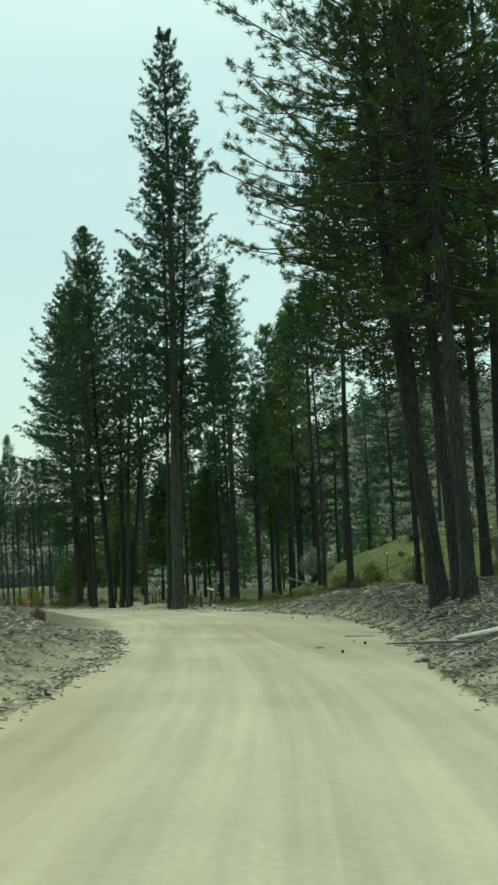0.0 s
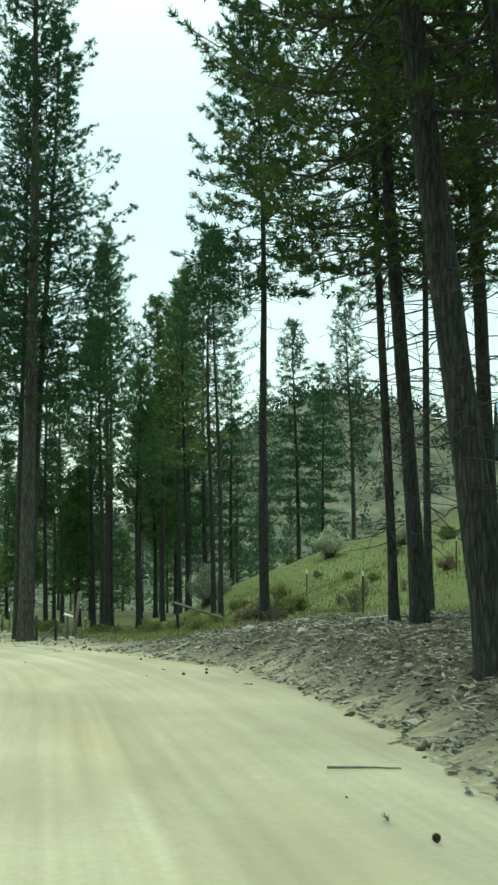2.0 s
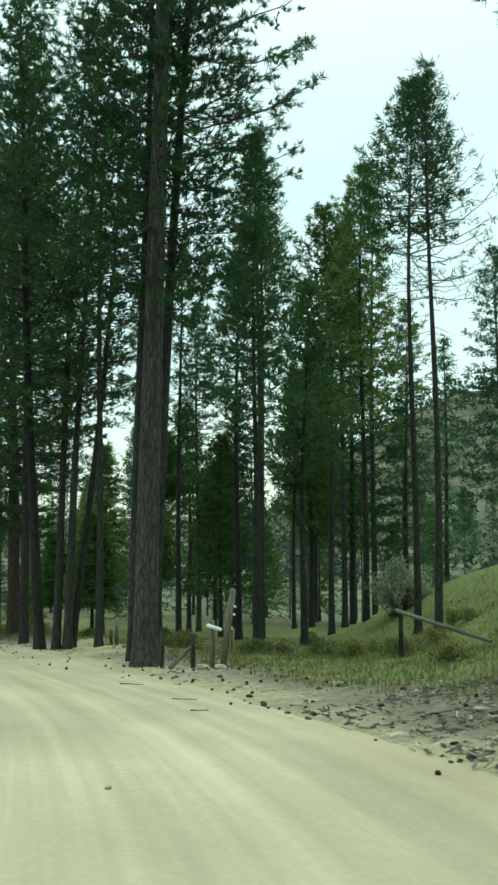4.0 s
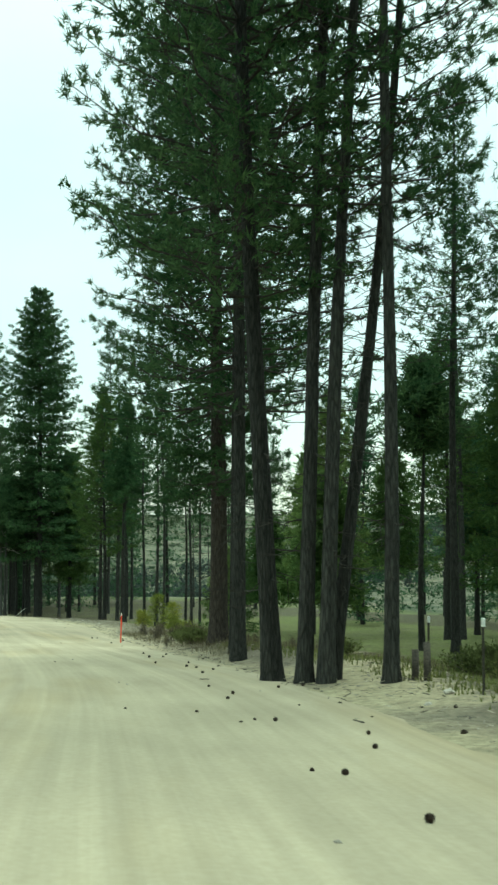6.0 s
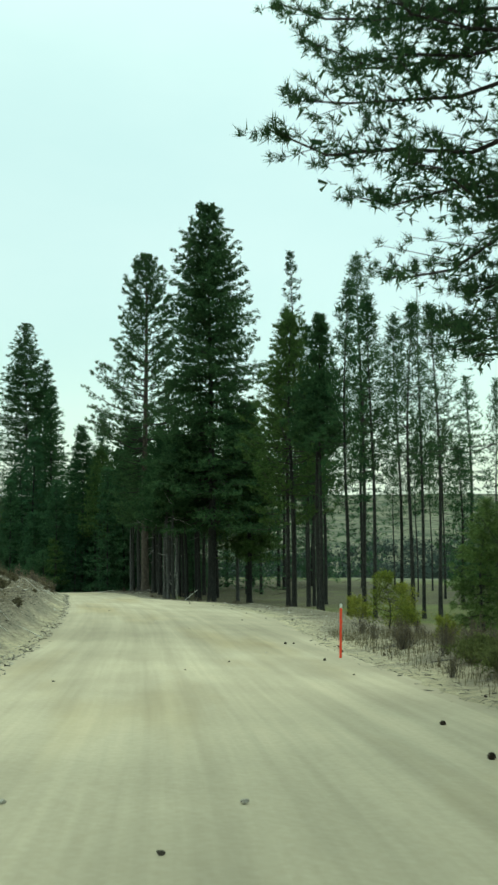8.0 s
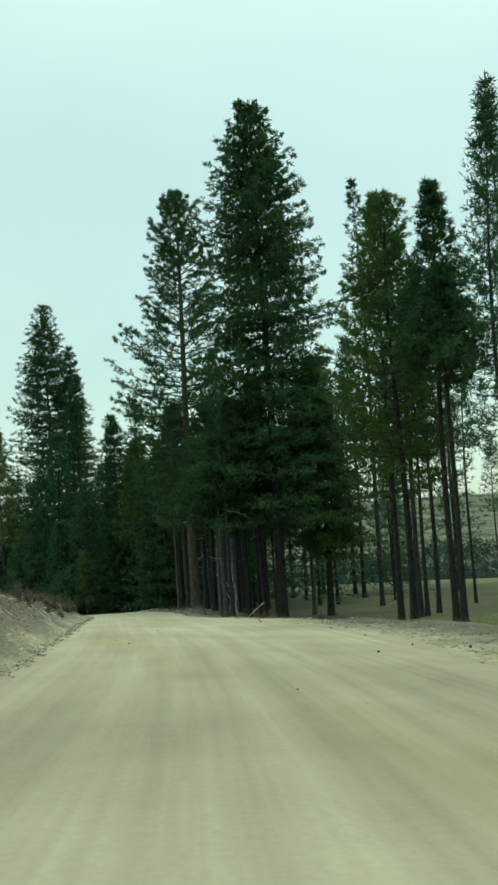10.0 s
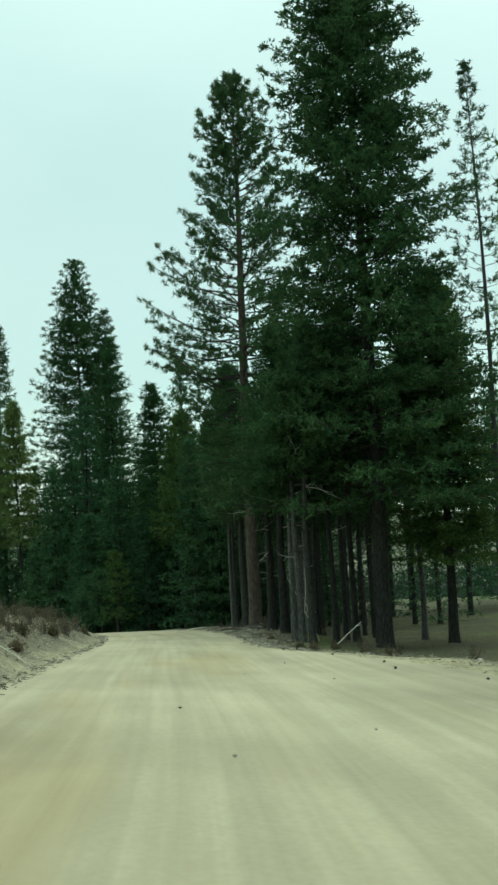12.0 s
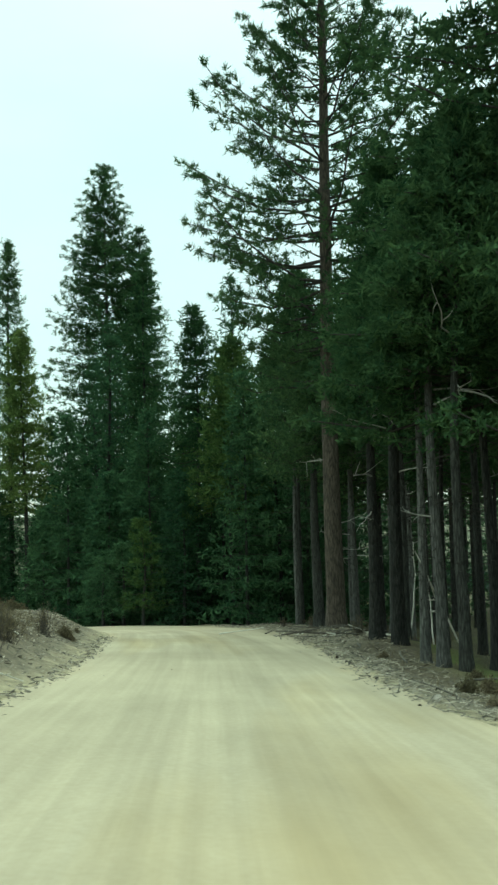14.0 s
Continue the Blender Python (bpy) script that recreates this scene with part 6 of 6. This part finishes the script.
def drop_cone(x, y, r3):
    ob = new("pine_cone", CONES[r3.randint(3)])
    sc = r3.uniform(0.5, 0.9)
    ob.matrix_basis = pose(x, y, road_top(x, y) + 0.026 * sc, r3.uniform(0, 360), r3.uniform(-15, 15), r3.uniform(0, 360))
    ob.scale = (sc,) * 3
    tagged(ob, "dark open pine cone lying on the sand", "pine cone", "fallen pine cones")


r3 = np.random.RandomState(91)
for x, y in ((-31.7, 51.8), (-33.3, 53.2), (-37.7, 56.3), (-36.4, 56.4), (-38.8, 58.4), (-33.6, 53.1), (-36.6, 56.2), (-39.4, 59.3), (-40.6, 60.1), (-43.4, 63.3), (-45.5, 65.2), (-46.8, 66.8), (-47.2, 65.9), (-49.9, 68.6), (-51.0, 70.6)):
    drop_cone(x, y, r3)
for s0, s1, q0, q1, cnt in ((18, 42, -2.0, 0.5, 6), (42, 62, -0.8, 2.6, 60), (60, 80, -1.8, 1.0, 20), (80, 106, -1.6, 0.6, 14), (112, 150, -2.0, 0.5, 12), (150, 180, -0.8, 1.0, 10)):
    cx, cy, _ = scatter(cnt, s0, s1, q0, q1, 1, int(700 + s0))
    for x, y in zip(cx, cy):
        drop_cone(x, y, r3)
cx, cy, _ = scatter(3, 92, 165, -0.6, 0.3, -1, 760)
for x, y in zip(cx, cy):
    drop_cone(x, y, r3)


def branch(x, y, turn, length, radius, material, label, name="fallen_branch", lift=0.0, tilt=0.0, bend=0.12, forks=2, seed=0, category="branch", group="fallen branches"):
    """A dead branch on the ground, crooked and tapered, with stubs of side twigs."""
    rng = np.random.RandomState(seed)
    n = 7
    t = np.linspace(-0.5, 0.5, n)
    a = radians(turn)
    d, sd = np.array([math.cos(a), math.sin(a)]), np.array([-math.sin(a), math.cos(a)])
    off = bend * length * (0.25 - t**2) * rng.uniform(-1, 1) + rng.normal(size=n) * 0.012 * length
    px_ = x + d[0] * t * length + sd[0] * off
    py_ = y + d[1] * t * length + sd[1] * off
    pz_ = np.array([road_top(a_, b_) for a_, b_ in zip(px_, py_)])
    pz_ = np.maximum(pz_, np.linspace(pz_[0], pz_[-1], n)) + radius * 0.8 + lift + (t + 0.5) * length * math.tan(radians(tilt))
    line = np.stack([px_ - x, py_ - y, pz_ - gz(x, y)], 1)
    pieces = [tube(line, radius * (1 - 0.55 * (t + 0.5)), 7, rng, 0.1)]
    for k in range(forks):
        i = rng.randint(2, n - 1)
        e = line[i] + np.r_[d * 0.6 + sd * rng.choice([-1, 1]) * 0.8, rng.uniform(0.1, 0.5)] * length * rng.uniform(0.08, 0.22)
        pieces.append(tube(np.stack([line[i], (line[i] + e) / 2 + rng.normal(size=3) * 0.01, e]), [radius * 0.5, radius * 0.35, radius * 0.15], 5))
    for end in (0, -1):
        pieces.append((np.r_[pieces[0][0][:7] if end == 0 else pieces[0][0][-7:]], np.array([[0, 1, 2, 3], [0, 3, 4, 5], [0, 5, 6, 0]])[:2]))
    ob = new(name, mesh_from(name, *joined(pieces), material, True))
    ob.matrix_basis = pose(x, y, gz(x, y))
    return tagged(ob, label, category, group)


# loose pebbles on the graded surface
r5 = np.random.RandomState(52)
for k in range(46):
    s, lat = r5.uniform(10, 178), r5.uniform(-2.8, 4.2)
    x, y = (float(v) for v in place_on_road(s, lat))
    size = r5.uniform(0.02, 0.055)
    ob = new("pebble", (STONES + CLODS)[r5.randint(8)])
    ob.matrix_basis = pose(x, y, road_top(x, y) + size * 0.2, 0, 0, r5.uniform(0, 360))
    ob.scale = (size,) * 3
    tagged(ob, "small loose pebble on the sandy road", "pebble", "road pebbles")
branch(-4.3, 18.2, 130, 2.6, 0.075, PALE_WOOD_M, "bleached barkless log lying on the bank", "log", 0.02, 0, 0.03, 0, 1, "log")
branch(-3.7, 19.0, 105, 1.6, 0.06, GREY_WOOD_M, "weathered grey log lying on the bank", "log", 0.02, 0, 0.03, 0, 2, "log")
branch(-6.8, 24.2, 120, 1.4, 0.07, TWIG_M, "dark rotten log beside the trunks", "log", 0.02, 0, 0.03, 1, 3, "log")
branch(-8.4, 23.2, 20, 0.68, 0.014, GREY_WOOD_M, "thin dead stick lying on the road", "stick", 0, 0, 0.06, 0, 4, "stick")
branch(-24.2, 44.9, 22, 0.42, 0.010, TWIG_M, "thin dark stick lying on the road", "stick", 0, 0, 0.06, 0, 5, "stick")
branch(-27.0, 47.6, 10, 0.5, 0.012, TWIG_M, "thin dark stick lying on the road", "stick", 0, 0, 0.06, 0, 6, "stick")
r4 = np.random.RandomState(33)
for s0, s1, q0, q1, sd, cnt, lo, hi, mt, text in ((6, 46, 0.2, 5, 1, 34, 0.5, 2.0, GREY_WOOD_M, "crooked grey dead branch among wood litter"), (10, 44, 1.0, 5, 1, 12, 0.6, 1.6, PALE_WOOD_M, "pale broken branch among wood litter"),
                                                  (5, 26, 0.1, 2.5, -1, 16, 0.4, 1.3, GREY_WOOD_M, "crooked grey dead branch on the cut bank"), (94, 168, 0.1, 1.8, -1, 18, 0.4, 1.2, PALE_WOOD_M, "pale root or branch on the cut bank"),
                                                  (18, 80, -2.0, 0.2, 1, 9, 0.12, 0.32, TWIG_M, "short twig lying on the road"), (84, 112, 0.2, 4, 1, 12, 0.5, 1.3, GREY_WOOD_M, "grey dead branch in dry weeds"),
                                                  (150, 194, 0.2, 5, 1, 26, 0.6, 2.2, GREY_WOOD_M, "grey dead branch under the pines")):
    bx, by, _ = scatter(cnt, s0, s1, q0, q1, sd, int(800 + s0 + cnt))
    for x, y in zip(bx, by):
        ln = r4.uniform(lo, hi)
        branch(x, y, r4.uniform(0, 360), ln, 0.008 + 0.012 * ln, mt, text, seed=r4.randint(9999), lift=0.01, tilt=r4.uniform(0, 6) if q0 >= 0 else 0)
# heap of cut branches at the bend
hx, hy = place_on_road(180.0, 5.2)
for k in range(26):
    ln = r4.uniform(0.6, 2.0)
    branch(hx + r4.normal() * 2.2, hy + r4.normal() * 1.3, r4.uniform(0, 360), ln, 0.012 + 0.011 * ln, (GREY_WOOD_M, PALE_WOOD_M, TWIG_M)[k % 3], "cut branch heaped at the bend of the road", "brush_branch", r4.uniform(0, 0.12), r4.uniform(0, 9), 0.1, 3, 900 + k, "branch", "heaped branches")
for k, (s, lat, up_, ln) in enumerate(((170, 6.5, 62, 2.6), (174, 7.4, 48, 3.2), (179, 8.6, 55, 2.8), (166, 7.8, 40, 2.2), (183, 9.0, 66, 3.0))):
    x, y = place_on_road(s, lat)
    branch(x, y, r4.uniform(0, 360), ln * 0.6, 0.03, PALE_WOOD_M, "bleached broken branch leaning in the undergrowth", "leaning_branch", 0.05, up_, 0.15, 3, 950 + k)


# fence and gate posts
def box_bm(w, d, h, bevel=0.008, lean=0.0, seed=0):
    rng = np.random.RandomState(seed)
    bm = bmesh.new()
    bmesh.ops.create_cube(bm, size=1.0)
    bmesh.ops.scale(bm, vec=(w, d, h), verts=bm.verts)
    bmesh.ops.translate(bm, vec=(0, 0, h / 2), verts=bm.verts)
    bmesh.ops.bevel(bm, geom=list(bm.edges), offset=bevel, segments=1, affect="EDGES")
    for v in bm.verts:
        v.co.x += lean * max(v.co.z, 0) + rng.uniform(-0.004, 0.004)
    return bm


def log_bm(radius, h, seed=0, sides=12):
    rng = np.random.RandomState(seed)
    bm = bmesh.new()
    bmesh.ops.create_cone(bm, cap_ends=True, segments=sides, radius1=radius, radius2=radius * 0.93, depth=h)
    bmesh.ops.translate(bm, vec=(0, 0, h / 2 - 0.15), verts=bm.verts)
    for v in bm.verts:
        v.co.x *= 1 + rng.uniform(-0.07, 0.07)
        v.co.y *= 1 + rng.uniform(-0.07, 0.07)
        if v.co.z > h * 0.5:
            v.co.z += rng.uniform(-0.03, 0.03)
    return bm


def wood_post(x, y, h, radius, turn=0, lean=(0, 0), label="weathered round wooden fence post", pins=0, seed=0, material=None):
    ob = thing("fence_post", x, y, gz(x, y), turn)
    ob.matrix_basis = pose(x, y, gz(x, y), lean[0], lean[1], turn)
    bm_part("post", log_bm(radius, h + 0.15, seed), material or GREY_WOOD_M, ob, smooth=True)
    for k in range(pins):
        bm = bmesh.new()
        bmesh.ops.create_cone(bm, cap_ends=True, segments=10, radius1=0.028, radius2=0.02, depth=0.06)
        bmesh.ops.rotate(bm, cent=(0, 0, 0), matrix=Matrix.Rotation(radians(90), 3, "Y"), verts=bm.verts)
        bmesh.ops.translate(bm, vec=(radius + 0.02, 0, h * (0.78 - 0.1 * k)), verts=bm.verts)
        bm_part("insulator", bm, WHITE_M, ob, "white insulator")
    return tagged(ob, label, "fence post", "fence posts")


def steel_post(x, y, h, turn=0, lean=0.0):
    """A studded T-post with a white tip."""
    ob = thing("steel_post", x, y, gz(x, y))
    ob.matrix_basis = pose(x, y, gz(x, y), lean, lean * 0.5, turn)
    bm = bmesh.new()
    for w, d, oy in ((0.045, 0.008, 0.0), (0.008, 0.04, 0.022)):
        r = bmesh.ops.create_cube(bm, size=1.0)
        bmesh.ops.scale(bm, vec=(w, d, h), verts=r["verts"])
        bmesh.ops.translate(bm, vec=(0, oy, h / 2 - 0.1), verts=r["verts"])
    for k in range(12):
        r = bmesh.ops.create_cube(bm, size=1.0)
        bmesh.ops.scale(bm, vec=(0.014, 0.014, 0.012), verts=r["verts"])
        bmesh.ops.translate(bm, vec=(0, -0.008, h * 0.15 + k * h * 0.06), verts=r["verts"])
    bm_part("post", bm, STEEL_M, ob)
    bm_part("tip", box_bm(0.05, 0.05, 0.14, 0.006), WHITE_M, ob, "white painted tip").location = (0, 0.008, h - 0.23)
    return tagged(ob, "thin dark steel fence post with a white tip", "fence post", "steel fence posts")


for x, y, h, tn in ((-18.8, 57.2, 1.35, 10), (-13.1, 43.3, 1.35, 40), (-11.6, 51.7, 1.3, 70), (-39.2, 66.2, 1.25, 20), (-35.3, 60.6, 1.3, 0), (-34.6, 60.2, 1.2, 50), (-36.9, 71.0, 1.2, 30)):
    steel_post(x, y, h, tn, 1.5)
wood_post(-30.0, 53.74, 1.1, 0.055, seed=1, label="slim dark wooden fence post by the big pine", material=BARK_M)
wood_post(-28.75, 53.2, 0.85, 0.06, seed=2, label="short dark wooden fence post", material=BARK_M)
wood_post(-28.05, 52.95, 1.15, 0.065, seed=3, label="grey wooden gate post carrying a white rail")
wood_post(-27.78, 53.0, 1.95, 0.085, 20, (0, 8), "tall grey wooden gate post with white insulators", 2, 4)
wood_post(-23.3, 53.6, 1.25, 0.06, seed=5, label="dark wooden fence post in the grass", material=BARK_M)
wood_post(-37.6, 62.6, 0.55, 0.07, seed=6, label="short broken wooden post stub", material=TWIG_M)
wood_post(-37.3, 62.5, 0.65, 0.07, seed=7, label="short broken wooden post stub", material=TWIG_M)
wood_post(-7.3, 34.6, 1.6, 0.12, 0, (4, -12), "leaning broken grey stump among the trunks", 0, 8)


def rail(a, b, radius, material, label, name="fence_rail"):
    """A round rail from one place to another."""
    a, b = Vector(a), Vector(b)
    d = b - a
    bm = bmesh.new()
    bmesh.ops.create_cone(bm, cap_ends=True, segments=10, radius1=radius, radius2=radius * 0.85, depth=d.length)
    bmesh.ops.bevel(bm, geom=[e for e in bm.edges if len(e.link_faces) == 2 and e.calc_face_angle() > 1.0], offset=radius * 0.15, segments=1, affect="EDGES")
    ob = bm_part(name, bm, material, None, smooth=False)
    ob.matrix_basis = Matrix.Translation((a + b) / 2) @ d.to_track_quat("Z", "Y").to_matrix().to_4x4()
    return tagged(ob, label, "rail", "fence rails")


zg = gz(-28.05, 52.95)
rail((-28.12, 52.8, zg + 1.06), (-27.75, 52.88, zg + 0.95), 0.05, WHITE_M, "white-topped rail between the gate posts")
rail((-28.05, 52.95, zg + 1.13), (-27.78, 53.0, zg + 1.35), 0.006, STEEL_M, "twisted brace wire between the gate posts", "brace_wire")
rail((-29.1, 52.6, gz(-29.1, 52.6) + 0.05), (-28.75, 53.1, gz(-28.75, 53.1) + 0.55), 0.06, GREY_WOOD_M, "broken grey rail leaning on a post")
rail((-23.4, 53.55, gz(-23.3, 53.6) + 1.12), (-20.9, 52.6, gz(-20.9, 52.6) + 0.15), 0.055, GREY_WOOD_M, "fallen grey rail sloping from a post to the grass")

# orange survey stake
sx, sy = -61.0, 78.8
stake = thing("survey_stake", sx, sy, gz(sx, sy), 40)
bm_part("lath", box_bm(0.055, 0.016, 1.28, 0.003, 0.02), ORANGE_M, stake)
bm_part("tip", box_bm(0.058, 0.019, 0.10, 0.003, 0.02), WHITE_M, stake, "bare pale tip").location = (0.026, 0, 1.24)
bm = bmesh.new()
ribbon = [(0.035, 0.012, 0.95), (0.06, 0.03, 0.93), (0.075, 0.035, 0.86), (0.07, 0.03, 0.78)]
rows_ = [(bm.verts.new(p), bm.verts.new((p[0], p[1], p[2] - 0.03))) for p in ribbon]
for (a, b), (c, d) in zip(rows_, rows_[1:]):
    bm.faces.new((a, c, d, b))
bm_part("flagging", bm, ORANGE_M, stake, "pink flagging ribbon")
tagged(stake, "orange-painted wooden survey stake with flagging at the berm", "survey stake")

# cabin on the hillside
hx, hy = -8.4, 81.6
hz = gz(hx, hy) - 0.1
cabin = thing("cabin", hx, hy, hz, -80)
W, D, HH = 7.0, 8.0, 2.5
for nm, w, d, x, y in (("front_wall", W, 0.2, 0, -D / 2), ("back_wall", W, 0.2, 0, D / 2), ("side_wall", 0.2, D - 0.2, -W / 2 + 0.1, 0), ("side_wall", 0.2, D - 0.2, W / 2 - 0.1, 0)):
    bm_part(nm, box_bm(w, d, HH + 1.6, 0.01), DOOR_M if nm == "side_wall" else WALL_M, cabin, "brown boarded side wall" if nm == "side_wall" else "").location = (x, y, -1.6)
for sgn in (-1, 1):
    bm = bmesh.new()
    v = [bm.verts.new(p) for p in ((-W / 2, 0, 0), (W / 2, 0, 0), (0, 0, 2.9))]
    f = bm.faces.new(v)
    ext = bmesh.ops.extrude_face_region(bm, geom=[f])
    bmesh.ops.translate(bm, vec=(0, 0.18, 0), verts=[g for g in ext["geom"] if isinstance(g, bmesh.types.BMVert)])
    bmesh.ops.recalc_face_normals(bm, faces=bm.faces)
    bm_part("gable", bm, WALL_M, cabin).location = (0, sgn * (D / 2 - 0.09) - 0.09, HH)
    bm = box_bm(5.1, D + 1.4, 0.07, 0.01)
    ob = bm_part("roof", bm, ROOF_M, cabin, "pale blue ribbed metal roof")
    ob.matrix_basis = pose(sgn * 1.97, 0, HH + 1.36, 0, sgn * 40, 0)
    for k in range(10):
        bm_part("rib", box_bm(5.1, 0.03, 0.04, 0.004), ROOF_M, ob).location = (0, -D / 2 - 0.5 + k * (D + 1.0) / 9, 0.068)
    ob = bm_part("eave", box_bm(0.16, D + 1.45, 0.2, 0.01), TRIM_M, cabin, "dark eave board")
    ob.matrix_basis = pose(sgn * 3.9, 0, HH - 0.48, 0, 0, 0)
    ob = bm_part("barge_board", box_bm(5.1, 0.06, 0.22, 0.01), TRIM_M, cabin, "dark barge board")
    ob.matrix_basis = pose(sgn * 1.97, -D / 2 - 0.73, HH + 1.22, 0, sgn * 40, 0)
door = bm_part("door", box_bm(1.9, 0.06, 2.1, 0.01), DOOR_M, cabin, "brown double door")
door.location = (-0.6, -D / 2 - 0.13, 0.02)
win = bm_part("window", box_bm(0.9, 0.06, 0.9, 0.01), TRIM_M, cabin, "dark window")
win.location = (2.2, -D / 2 - 0.13, 1.0)
bm = bmesh.new()
bmesh.ops.create_cone(bm, cap_ends=True, segments=12, radius1=0.09, radius2=0.09, depth=2.6)
bm_part("stove_pipe", bm, TRIM_M, cabin, "dark stove pipe", True).location = (-1.6, -D / 2 + 1.2, HH + 2.9)
tagged(cabin, "orange wooden cabin with blue metal roof on the hillside", "cabin")

# their needle colour carries a painted haze grey
# wooded hills far off: trees too many to count
rf = np.random.RandomState(60)
n0 = 7500
fx, fy = rf.uniform(-420, 260, n0), 190 + 330 * rf.uniform(0, 1, n0)
fz = ground_z(fx, fy)
dist = np.hypot(fx + 60, fy - 70)
keep_f = (dist > 175) & (waves(fx, fy, 120, 61) + rf.uniform(-0.9, 0.9, n0) > -0.55)
fx, fy, fz = fx[keep_f], fy[keep_f], fz[keep_f]
n, m_f = len(fx), 24
hgt = rf.uniform(6, 11, n) * rf.uniform(0.7, 1.2, n)
up_f = 1 - rf.uniform(0, 1, (n, m_f)) ** 0.7
ang_f = rf.uniform(0, 6.283, (n, m_f))
out_f = (0.03 + 0.16 * (1 - up_f)) * hgt[:, None]
mid_f = np.stack([fx[:, None] + np.cos(ang_f) * out_f, fy[:, None] + np.sin(ang_f) * out_f, fz[:, None] + hgt[:, None] * (0.04 + 0.9 * up_f)], -1)
v_all = mid_f[:, :, None] + rf.normal(size=(n, m_f, 3, 3)) * (0.072 * hgt)[:, None, None, None] * (1.2 - 0.9 * up_f)[..., None, None]
v_all, f_all = v_all.reshape(-1, 3), np.arange(n * m_f * 3).reshape(-1, 3)
tagged(new("far_woods", mesh_from("far_woods", v_all, f_all, HAZED_WOODS_M)), "distant conifers on the far slopes", "woods", kind="stuff")
